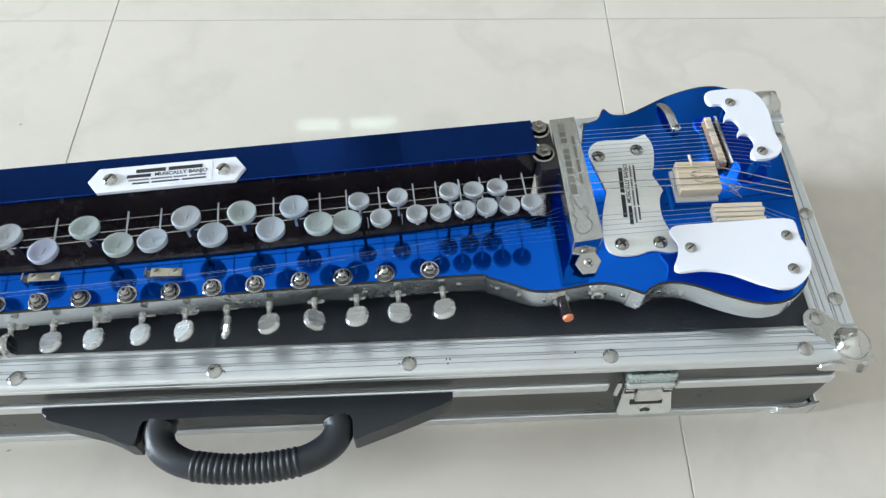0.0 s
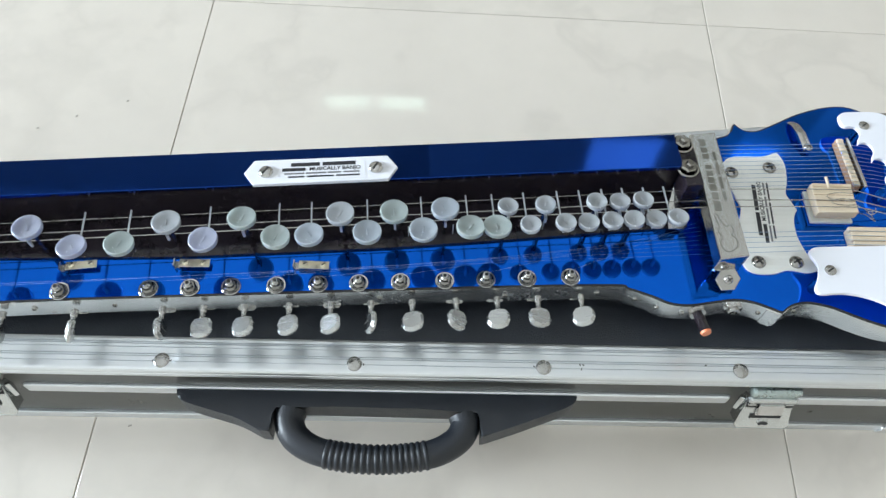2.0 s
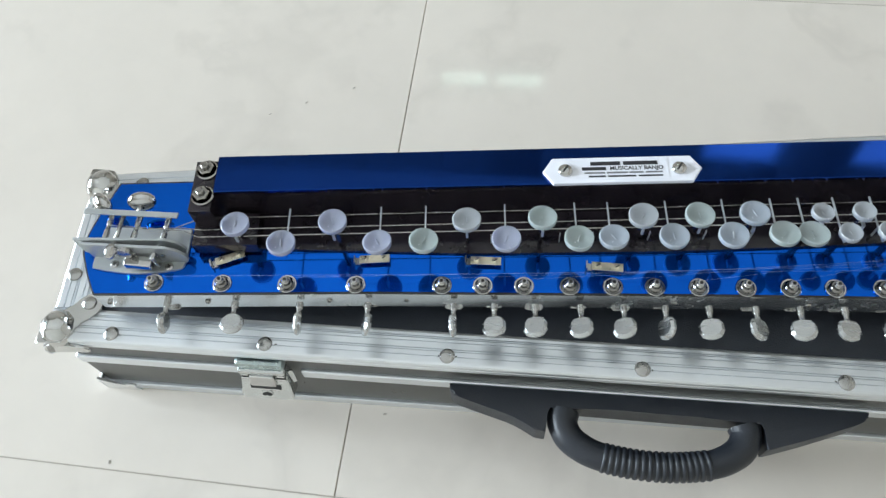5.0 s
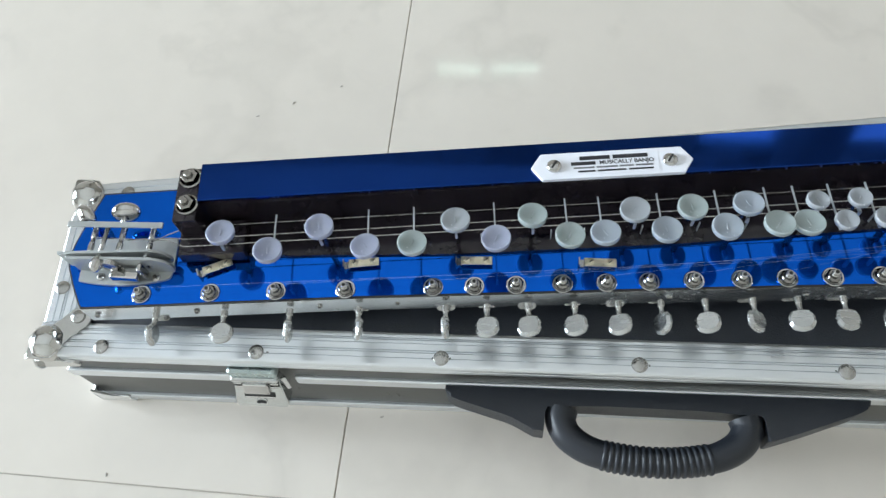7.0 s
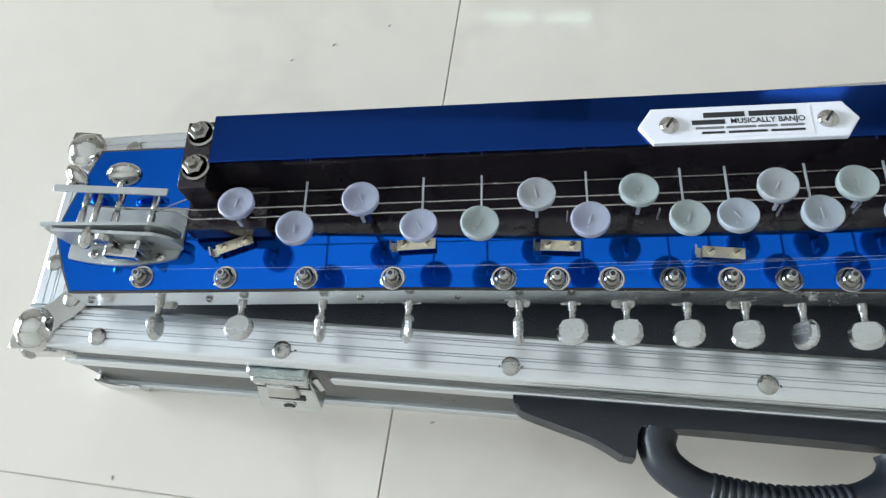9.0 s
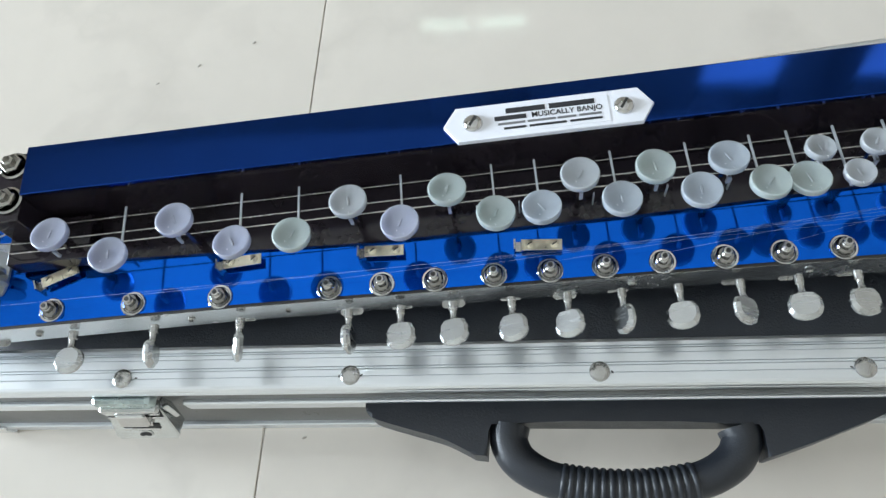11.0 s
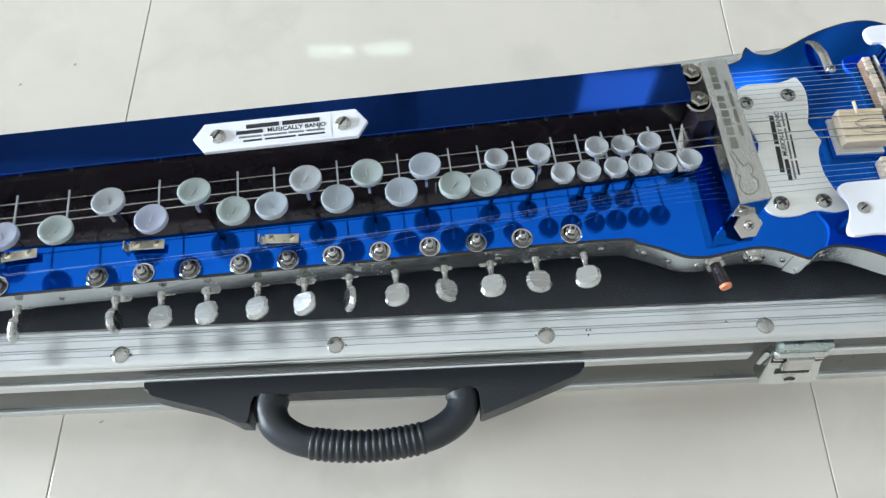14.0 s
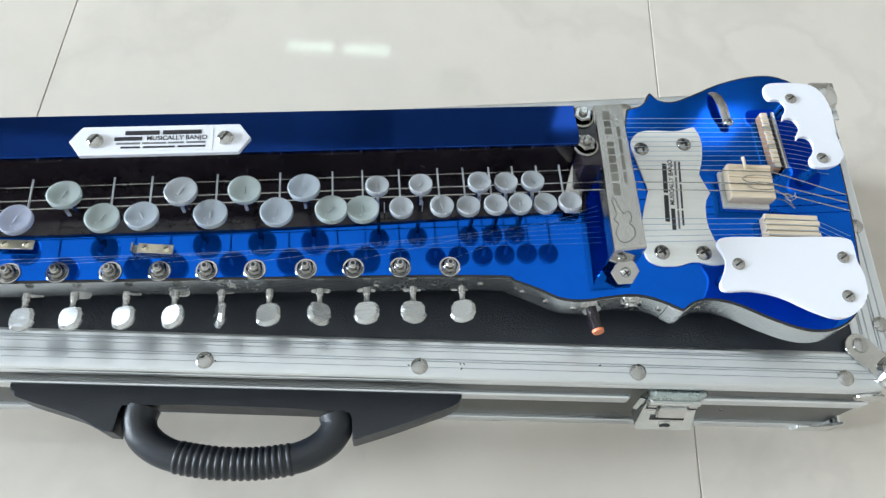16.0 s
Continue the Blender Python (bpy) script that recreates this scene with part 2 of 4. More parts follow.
def place(name, me, parent, label="", at=None):
    ob = new(name, me)
    if parent is not None:
        ob.parent = parent
        if parent.type == "EMPTY":
            ob.matrix_parent_inverse = Matrix.Translation(-parent.location)
    if at is not None:
        ob.matrix_basis = at
    if label:
        tagged(ob, label)
    return ob


def thing(name, base, label, category, group="", kind=""):
    ob = new(name)
    ob.location = base
    ob.empty_display_size = 0.05
    return tagged(ob, label, category, group, kind)


B = bmesh.new

# ---- room ----
ROOM = pose(-0.234, -0.086, 0, 0, 0, -1.9)


def room_box(name, x0, x1, y0, y1, z0, z1, mat, label, cat):
    ob = part(name, box(B(), x0, x1, y0, y1, z0, z1), mat, None)
    return tagged(ob, label, cat, kind="structure")


floor = part("floor", box(B(), -6.2, 2.8, -2.8, 2.8, -0.08, -0.0009), M_GROUT, None)
tagged(floor, "cream polished vitrified tile floor with thin dark joints", "floor", kind="structure")
room_box("ceiling", WALL_X - 0.15, RIGHT_X + 0.15, FRONT_Y - 0.15, WALL_Y + 0.15, TOP, TOP + 0.1, M_CEIL, "plain matt off-white painted ceiling", "ceiling")
room_box("wall_south", WALL_X, RIGHT_X, FRONT_Y - 0.15, FRONT_Y, 0, TOP, M_WALL, "plain cream painted wall", "wall")
# out of view; its dark tone keeps bounce off the right side
room_box("wall_east", RIGHT_X, RIGHT_X + 0.15, FRONT_Y - 0.15, WALL_Y + 0.15, 0, TOP, M_WALL_DARK, "plain unseen wall, darkened to cut bounce light", "wall")


def wall_with_openings(name, length0, length1, y0, y1, holes, along_x):
    """A wall with rectangular openings through it: holes of (from, to, sill, head), side by side."""
    bm = B()

    def slab(a, b, z0, z1):
        if along_x:
            box(bm, a, b, y0, y1, z0, z1)
        else:
            box(bm, y0, y1, a, b, z0, z1)
    last = length0
    for a, b, z0, z1 in holes:
        slab(last, a, 0, TOP)
        slab(a, b, 0, z0)
        slab(a, b, z1, TOP)
        last = b
    slab(last, length1, 0, TOP)
    return tagged(part(name, bm, M_WALL_DARK if along_x else M_WALL, None), "painted wall with window openings", "wall", kind="structure")


wall_with_openings("wall_north", WALL_X, RIGHT_X, WALL_Y, WALL_Y + 0.15, [(-0.58, 0.04, 2.51, 2.73), (1.0, 1.5, 3.22, 3.75), (1.88, 2.25, 3.22, 3.75)], True)
wall_with_openings("wall_west", FRONT_Y - 0.15, WALL_Y + 0.15, WALL_X - 0.15, WALL_X, [(-1.1, 2.1, 0.85, 2.6)], False)


def window(name, x0, x1, z0, z1, panes, label, light):
    w = thing(name, ((x0 + x1) / 2, WALL_Y + 0.07, z0), label, "window", kind="structure")
    y0, y1 = WALL_Y + 0.05, WALL_Y + 0.1
    step = (x1 - x0) / panes
    for i in range(panes + 1):
        x = x0 + i * step
        part("window_frame", box(B(), max(x0, x - 0.03), min(x1, x + 0.03), y0, y1, z0, z1, bevel=0.004), M_FRAME, w)
    for z in (z0, z1 - 0.04):
        part("window_frame", box(B(), x0, x1, y0 + 0.004, y1 - 0.004, z, z + 0.04, bevel=0.004), M_FRAME, w)
    for i in range(panes):
        part("pane", box(B(), x0 + i * step, x0 + (i + 1) * step, y1, y1 + 0.006, z0, z1), light, w)
    return w


window("window_1", -0.58, 0.04, 2.51, 2.73, 2, "small two-pane ventilator window, bright daylight outside", M_DAY)
window("window_2", 1.0, 1.5, 3.22, 3.75, 1, "small single-pane window high in the wall, shaded daylight outside", M_DIM)
window("window_4", 1.88, 2.25, 3.22, 3.75, 1, "small single-pane window high in the wall, shaded daylight outside", M_DIM)

w3 = thing("window_3", (WALL_X - 0.07, 0.5, 0.85), "wide side window that lets the daylight in", "window", kind="structure")
for y in (-1.1, -0.03, 1.03, 2.06):
    part("window_frame", box(B(), WALL_X - 0.1, WALL_X - 0.06, y, y + 0.04, 0.85, 2.6, bevel=0.003), M_FRAME, w3)
for z in (0.85, 2.56):
    part("window_sill", box(B(), WALL_X - 0.096, WALL_X - 0.064, -1.1, 2.1, z, z + 0.04, bevel=0.003), M_FRAME, w3)

# ---- flight case ----
CASE_TOP = 0.120
LEFT, RIGHT, FRONT, LEFT_BACK = -0.453, 0.475, -0.0078, -0.4590


def back_y(x, inset=0.0):
    return 0.1445 + 0.1132 * (x + 0.459) - inset


case = thing("flight_case", (0, 0.1, 0), "tapered black instrument flight case with ribbed aluminium edges", "case")


def case_outline(d, front):
    return [(LEFT + d, front), (RIGHT - d, front), (RIGHT - d, back_y(RIGHT, d)), (LEFT_BACK + d, back_y(LEFT_BACK, d))]


part("base", prism(B(), case_outline(0.002, -0.0030), 0.002, 0.0735), M_LAMINATE, case, "dark grey laminate lower shell")
part("lid", prism(B(), case_outline(0.006, -0.0033), 0.0735, 0.117), M_LAMINATE, case, "dark grey laminate lid")
part("lid_panel", prism(B(), case_outline(0.029, 0.0185), 0.1165, 0.1185, 0.0006), M_LEATHER, case, "black leather-grained vinyl panel")


def edge_profile(a, b, inward, width=0.031):
    """A ribbed aluminium angle from a to b; inward points from the outer edge over the panel."""
    a, b, n = Vector((*a, 0)), Vector((*b, 0)), Vector((*inward, 0)).normalized()
    prof = [(0.0045, 0.1085), (0.0, 0.1085), (0.0, 0.1125), (0.0008, 0.1131), (0.0008, 0.1137), (0.0, 0.1143), (0.0, 0.1180), (0.0010, 0.1197), (0.0025, 0.1203)]
    for w, g in ((0.0063, 0.0010), (0.0107, 0.0007), (0.0124, 0.0006), (0.0172, 0.0012), (0.0205, 0.0006), (0.0218, 0.0006)):
        w *= width / 0.0268
        prof += [(w, 0.1203), (w + 0.0003, 0.1192), (w + g, 0.1192), (w + g + 0.0003, 0.1203)]
    prof += [(width - 0.002, 0.1203), (width, 0.1193), (width, 0.1178)]
    bm = B()
    rows = [[bm.verts.new(p + n * u + Vector((0, 0, z))) for u, z in prof] for p in (a, b)]
    for i in range(len(prof) - 1):
        bm.faces.new((rows[0][i], rows[1][i], rows[1][i + 1], rows[0][i + 1]))
    bm.faces.new(rows[0])
    bm.faces.new(rows[1][::-1])
    return bm


c0, c1, c2, c3 = (LEFT, FRONT), (RIGHT, FRONT), (RIGHT, back_y(RIGHT)), (LEFT_BACK, back_y(LEFT_BACK))
for a, b, n, mat in ((c0, c1, (0, 1), M_ALU), (c3, c2, (0.107, -0.994), M_ALU), ((LEFT, FRONT + 0.0268), (LEFT_BACK, back_y(LEFT_BACK) - 0.031), (1, 0.04), M_ALU_END), ((RIGHT, FRONT + 0.0268), (RIGHT, back_y(RIGHT) - 0.031), (-1, 0), M_ALU_END)):
    part("edge_profile", edge_profile(a, b, n, 0.0268 if n == (0, 1) else 0.031), mat, case, "ribbed aluminium edge", smooth=20)
# joint strip between lid and base, broken at the latches
for x0, x1 in ((LEFT + 0.004, -0.312), (-0.260, 0.294), (0.347, RIGHT - 0.004)):
    part("joint_strip", box(B(), x0, x1, -0.0063, 0.0, 0.0650, 0.0784, bevel=0.0015), M_ALU, case, "thin aluminium strip")
part("joint_strip", box(B(), RIGHT - 0.005, RIGHT - 0.0005, 0.0, back_y(RIGHT) - 0.01, 0.0650, 0.0784, bevel=0.001), M_ALU_END, case)
part("joint_strip", box(B(), LEFT + 0.0005, LEFT + 0.005, 0.0, back_y(LEFT) - 0.01, 0.0650, 0.0784, bevel=0.001), M_ALU_END, case)
# bottom edges
part("bottom_edge", box(B(), LEFT - 0.001, RIGHT + 0.003, -0.0060, -0.001, 0.0, 0.012, bevel=0.001), M_ALU, case, "aluminium bottom edge")
part("bottom_edge", box(B(), RIGHT - 0.004, RIGHT + 0.003, -0.002, back_y(RIGHT) - 0.01, 0.0, 0.012, bevel=0.001), M_ALU_END, case)
part("bottom_edge", box(B(), LEFT - 0.001, LEFT + 0.0055, -0.002, back_y(LEFT) - 0.01, 0.0, 0.012, bevel=0.001), M_ALU_END, case)


def ball_corner(parent, sx, sy, x, y):
    """A pressed steel corner: a ball over the tip, a concave plate on top and two lobes down the sides."""
    bm = B()
    ctrl = [(-0.004, -0.004, 0), (0.016, -0.003, 0), (0.021, 0.003), (0.025, 0.012), (0.034, 0.020), (0.040, 0.028), (0.038, 0.036), (0.030, 0.040),
            (0.022, 0.035), (0.014, 0.026), (0.004, 0.021), (-0.003, 0.016, 0)]
    pts = [(x + sx * u, y + sy * v) for u, v in spline(ctrl, 4)]
    prism(bm, pts, 0.1205, 0.1222, 0.0007)
    for k in (0, 1):
        lobe = spline([(-0.003, 0.0), (0.024, 0.001), (0.032, -0.004), (0.03, -0.009), (0.014, -0.010), (-0.003, -0.014)], 3)
        m = Matrix.Translation((x, y, 0.112)) @ (Matrix(((sx, 0, 0, 0), (0, 0, -sy, 0), (0, 1, 0, 0), (0, 0, 0, 1))) if k == 0 else Matrix(((0, 0, -sx, 0), (sy, 0, 0, 0), (0, 1, 0, 0), (0, 0, 0, 1))))
        prism(bm, lobe, 0.0005, 0.0028, 0.0006, m)
    ob = part("corner", bm, M_CORNER, parent, "pressed chrome ball corner", smooth=50)
    ball = B()
    bmesh.ops.create_icosphere(ball, subdivisions=4, radius=0.0145, matrix=pose(x + sx * 0.009, y + sy * 0.0105, 0.1165))
    for v in ball.verts:
        v.co += 0.0008 * noise.noise_vector(v.co * 160) + 0.0005 * noise.noise_vector(v.co * 420)
    part("ball", ball, M_CORNER, ob, smooth=80)
    riv = B()
    lathe(riv, [(0.0056, 0), (0.0053, 0.0012), (0.003, 0.0022), (0, 0.0025)], pose(x + sx * 0.029, y + sy * 0.031, 0.1221))
    part("corner_rivet", riv, M_STEEL, ob)


for sx, sy, (x, y) in ((1, 1, c0), (-1, 1, c1), (-1, -1, c2), (1, -1, c3)):
    ball_corner(case, sx, sy, x, y)


def bottom_corner(x, sx):
    bm = B()
    ctrl = [(-0.003, 0.0, 0), (0.045, 0.0, 0), (0.05, 0.003), (0.042, 0.008), (0.046, 0.014), (0.036, 0.017), (0.02, 0.0165), (0.006, 0.024), (-0.003, 0.03, 0)]
    prism(bm, [(x + sx * u * 0.62, v * 0.85) for u, v in spline(ctrl, 3)], 0.0, 0.002, 0.0005, pose(0, -0.0060, 0, 90, 0, 0))
    box(bm, min(x - sx * 0.003, x - sx * 0.0005), max(x - sx * 0.003, x - sx * 0.0005), -0.0080, 0.03, 0, 0.02, bevel=0.0005)
    part("bottom_corner", bm, M_BAND, case, "chrome bottom corner bracket")


bottom_corner(LEFT - 0.0005, 1)
bottom_corner(RIGHT + 0.0035, -1)

rivet_mesh = None
SPOTS = [(-0.400, 0), (-0.279, 0), (-0.141, 0), (0, 0), (0.140, 0), (0.287, 0), (0.431, 0), (-0.4455, 0.048), (0.466, 0.040), (0.467, 0.119), (0.467, 0.200)]
SPOTS += [(x, back_y(x, 0.0125)) for x in (-0.415, -0.29, -0.15, 0.0, 0.15, 0.30, 0.43)]
for i, (x, y) in enumerate(SPOTS):
    if rivet_mesh is None:
        r = part("rivet", lathe(B(), [(0.0058, 0), (0.0056, 0.0009), (0.0045, 0.0016), (0.0025, 0.0020), (0, 0.0021)], seg=18), M_STEEL, case, "domed steel rivet", at=pose(x, y, 0.1202))
        rivet_mesh = r.data
    else:
        place("rivet", rivet_mesh, case, at=pose(x, y, 0.1202, 0, 0, 37 * i))


MARKS = [(-0.2705, 0.0002), (-0.1345, 0.0), (-0.1475, -0.0004), (0.0068, -0.0003), (0.1330, 0.0004), (0.2615, 0.0040), (0.1680, -0.0010), (0.1672, 0.0024), (0.1697, 0.0024)]
for i, (x, y) in enumerate(MARKS):
    part("scuff", box(B(), -0.0008, 0.0008, -0.0004, 0.0004, 0, 0.00015, pose(x, y, 0.1203, 0, 0, 40 * i)), M_SHADE_SCUFF, case, "tiny dark scuff on the aluminium")


def latch(x):
    """A draw latch: a keeper under the lid's edge, and a splayed base plate that stands off the case, with a lever and a lock."""
    y = -0.0038
    keep = box(B(), x - 0.0195, x + 0.0195, y - 0.0085, y + 0.002, 0.0945, 0.1050, bevel=0.003)
    roll = box(B(), x - 0.0190, x + 0.0190, y - 0.0110, y - 0.002, 0.0885, 0.0955, bevel=0.0022)
    tilt = pose(x, y - 0.0055, 0.0895, 90 - 24, 0, 0)
    base = prism(B(), [(-0.0175, 0.0), (0.0175, 0.0), (0.0215, -0.030), (0.0195, -0.0335), (-0.0195, -0.0335), (-0.0215, -0.030)], -0.0012, 0.0012, 0.0006, tilt)
    for s in (-1, 1):
        prism(base, [(s * 0.0176, 0.0), (s * 0.0214, -0.029), (s * 0.0204, -0.029), (s * 0.0166, 0.0)], -0.0110, 0.0, 0, tilt)
    plate = part("latch", base, M_ZINC, case, "zinc-plated steel draw latch")
    part("keeper", keep, M_ZINC_DULL, plate, "dull greenish zinc keeper")
    part("hinge_roll", roll, M_ZINC, plate, "bright rolled hinge bar")
    lever = box(B(), -0.0100, 0.0100, -0.0130, -0.0012, 0.0015, 0.0072, tilt, 0.0016)
    box(lever, -0.0098, 0.0098, -0.0170, -0.0125, 0.0005, 0.0035, tilt, 0.0012)
    part("lever", lever, M_CHROME, plate)
    # dark plate put in for the shade below the lever
    part("lever_gap_shade", box(B(), -0.0125, 0.0125, -0.0212, -0.0165, 0.0011, 0.0017, tilt), M_SHADE_SCUFF, plate)
    part("lever_lip", box(B(), -0.0120, 0.0120, -0.0222, -0.0204, 0.0010, 0.0026, tilt, 0.0006), M_CHROME, plate)
    for s in (-1, 1):
        # dark plates put in for the shade beside the lever
        part("hook_gap_shade", box(B(), s * 0.0142 - 0.0038, s * 0.0142 + 0.0038, -0.0092, -0.0004, 0.0010, 0.0017, tilt), M_SHADE_SCUFF, plate)
        part("hook", box(box(B(), s * 0.0145 - 0.0034, s * 0.0145 + 0.0034, -0.0052, -0.0034, 0.0012, 0.0040, tilt, 0.0007), s * 0.0142 - 0.0041, s * 0.0142 + 0.0041, -0.0098, -0.0080, 0.0011, 0.0030, tilt, 0.0006), M_CHROME, plate)
        part("rivet", lathe(B(), [(0, 0), (0.0021, 0), (0.0021, 0.0012), (0, 0.0018)], tilt @ pose(s * 0.0165, 0.001, 0.002), 12), M_CHROME, plate)
    screw = part("lock", lathe(B(), [(0.0048, 0), (0.0048, 0.0005), (0.0042, 0.0007), (0, 0.0006)], tilt @ pose(0, -0.0272, 0.0012), 18), M_ZINC, plate)
    # a dark plate gives the shade inside the keyhole
    part("keyhole", prism(B(), spline([(-0.0042, 0), (-0.002, 0.0018), (0.001, 0.0023), (0.0042, 0.0006), (0.0030, -0.0016), (-0.0005, -0.0010), (-0.0025, -0.0018)], 3), 0.0005, 0.0010, 0, tilt @ pose(0, -0.0272, 0.0012)), M_SHADE_SCUFF, screw)
    part("link", box(B(), -0.0018, 0.0018, -0.0175, 0.0, 0.0, 0.0022, pose(x - math.copysign(0.0205, x), y - 0.004, 0.0885, 90 - 10, 0, -math.copysign(28, x)), 0.0006), M_ZINC, plate)


latch(-0.287)
latch(0.3205)


def case_handle():
    """A moulded handle: a long mount with two pointed wings and a ribbed grip that stands out from the case."""
    ctrl = [(-0.1405, -0.0052, 0), (-0.1405, -0.0100, 0), (-0.1375, -0.0142), (-0.130, -0.0175), (-0.109, -0.0235), (-0.090, -0.0292), (-0.073, -0.0378, 0), (-0.0655, -0.0385, 0), (-0.0640, -0.0180, 0),
            (0.0950, -0.0195, 0), (0.0962, -0.0395, 0), (0.0985, -0.0395, 0), (0.124, -0.0308), (0.147, -0.0222), (0.162, -0.0165), (0.1690, -0.0125), (0.1718, -0.0090, 0), (0.1718, -0.0052, 0)]
    h = part("handle", prism(B(), spline(ctrl, 3), 0.054, 0.0772, 0.0018), M_HANDLE, case, "charcoal moulded plastic carrying handle")
    path = spline([(-0.0515, -0.0192), (-0.0522, -0.029), (-0.046, -0.0405), (-0.030, -0.0500), (-0.008, -0.0545), (0.0165, -0.056), (0.040, -0.0545), (0.062, -0.0500), (0.078, -0.0405), (0.0845, -0.029), (0.0835, -0.0212)], 6, False)
    zz = 0.067
    rad = [0.0123 - 0.0020 * math.sin(math.pi * i / (len(path) - 1)) for i in range(len(path))]
    grip = part("grip", tube(B(), [(x, y, zz) for x, y in path], rad, 18), M_HANDLE, h, smooth=60)
    dense = spline([(x, y) for x, y in path], 6, False)
    mid = [p for p in dense if -0.021 < p[0] < 0.055 and p[1] < -0.047]
    n = 17
    for i in range(n):
        k = int(i * (len(mid) - 2) / (n - 1))
        a, b = Vector((*mid[k], zz)), Vector((*mid[k + 1], zz))
        d = (b - a).normalized()
        ring = [(a + d * s, r) for s, r in ((-0.0021, 0.0098), (-0.0013, 0.0112), (0, 0.0116), (0.0013, 0.0112), (0.0021, 0.0098))]
        part("grip_rib", tube(B(), [p for p, r in ring], [r for p, r in ring], 16), M_HANDLE, grip, smooth=70)


case_handle()

# ---- banjo ----
TOPZ = 0.160
banjo = thing("electric_banjo", (0, 0.1, 0.12), "blue mirror-acrylic keyed electric banjo lying on its flight case", "banjo")
BODY = [(-0.400, 0.0155, 0), (-0.199, 0.0300, 0), (0.060, 0.0445), (0.185, 0.0500), (0.199, 0.0475), (0.216, 0.0415), (0.229, 0.0360), (0.243, 0.0350), (0.260, 0.0378), (0.277, 0.0400), (0.292, 0.0375), (0.3085, 0.0305, 0),
        (0.316, 0.0360), (0.328, 0.0390), (0.345, 0.0360), (0.367, 0.0265), (0.385, 0.0205), (0.399, 0.0195), (0.413, 0.0235), (0.425, 0.0350), (0.432, 0.0550), (0.436, 0.090), (0.439, 0.140), (0.438, 0.180), (0.428, 0.210),
        (0.409, 0.2235), (0.388, 0.2235), (0.362, 0.2150), (0.340, 0.2035), (0.324, 0.1960), (0.312, 0.1965), (0.3060, 0.2030, 0), (0.300, 0.1920), (0.288, 0.1870, 0), (0.284, 0.1670, 0), (0.250, 0.1635, 0), (-0.408, 0.1105, 0), (-0.4195, 0.0600), (-0.4130, 0.0380)]


def grown(pts, d):
    """The outline moved outwards by d."""
    out, k = [], len(pts)
    for i in range(k):
        a, b, c = Vector(pts[i - 1]), Vector(pts[i]), Vector(pts[(i + 1) % k])
        n1, n2 = Vector(((b - a).y, -(b - a).x)).normalized(), Vector(((c - b).y, -(c - b).x)).normalized()
        n = (n1 + n2)
        n = n.normalized() if n.length > 1e-6 else n1
        out.append(tuple(b + n * d))
    return out


shape = spline(BODY, 5)
sheet = part("top_sheet", prism(B(), shape, TOPZ - 0.003, TOPZ, 0.0007), M_BLUE, banjo, "glossy blue mirror acrylic top")
part("body", prism(B(), grown(shape, -0.001), 0.1385, TOPZ - 0.0032), M_BAND, banjo, "aluminium-clad body")


def band(bm, pts, z0, z1, thick):
    inner, outer = pts, grown(pts, thick)
    k = len(pts)
    v = [[bm.verts.new((*p, z)) for p in ring] for ring, z in ((inner, z0), (outer, z0), (outer, z1), (inner, z1))]
    for i in range(k):
        j = (i + 1) % k
        for a in range(4):
            b = (a + 1) % 4
            bm.faces.new((v[a][i], v[a][j], v[b][j], v[b][i]))
    return bm


part("side_band", band(B(), shape, 0.1385, TOPZ - 0.0012, 0.0016), M_BAND, banjo, "bent aluminium side band")
part("edge_gasket", band(B(), shape, TOPZ - 0.0014, TOPZ - 0.0003, 0.0012), M_RUBBER, banjo, "thin black edge line")
for x, y in ((-0.37, 0.035), (-0.36, 0.09), (0.36, 0.06), (0.37, 0.18)):
    part("foot", lathe(B(), [(0, 0), (0.009, 0), (0.0095, 0.002), (0.008, 0.0195), (0, 0.0195)], pose(x, y, 0.1190)), M_RUBBER, banjo)

SLOPE = math.atan(0.0816)
AXIS = pose(-0.315, 0.111, 0, 0, 0, math.degrees(SLOPE))


# key box along the back: black walls under a dark blue cover
kb = part("key_box", box(box(B(), 0.002, 0.552, -0.0285, -0.0255, 0.1602, 0.1995, AXIS), 0.002, 0.552, -0.004, -0.001, 0.1602, 0.1995, AXIS), M_BLACK, banjo, "black acrylic key box walls")
part("cover", box(B(), 0.001, 0.553, -0.0305, 0.0, 0.1997, 0.2030, AXIS, 0.0006), M_NAVY, kb, "glossy dark blue acrylic cover")
BED = [(-0.330, 0.0570), (-0.128, 0.0640), (0.020, 0.0750), (0.120, 0.0855), (0.250, 0.1000), (0.250, 0.1330), (-0.330, 0.0850)]
part("key_bed", prism(B(), BED, TOPZ + 0.0002, TOPZ + 0.0022, 0.0004), M_BLACK, banjo, "black acrylic strip under the keys")


def hex_nut(parent, x, y, z, r=0.0062):
    bm = B()
    lathe(bm, [(0, 0), (r * 1.35, 0), (r * 1.35, 0.0012), (r * 1.15, 0.0016), (r * 1.15, 0.0017)], pose(x, y, z), 20)
    lathe(bm, [(r, 0.0017), (r, 0.0045), (r * 0.86, 0.0055), (r * 0.5, 0.0055), (r * 0.5, 0.0072), (r * 0.36, 0.0085), (0, 0.0085)], pose(x, y, z, 0, 0, 17), 6)
    return part("cap_nut", bm, M_CAP, parent, "chrome nut on a washer", smooth=25)


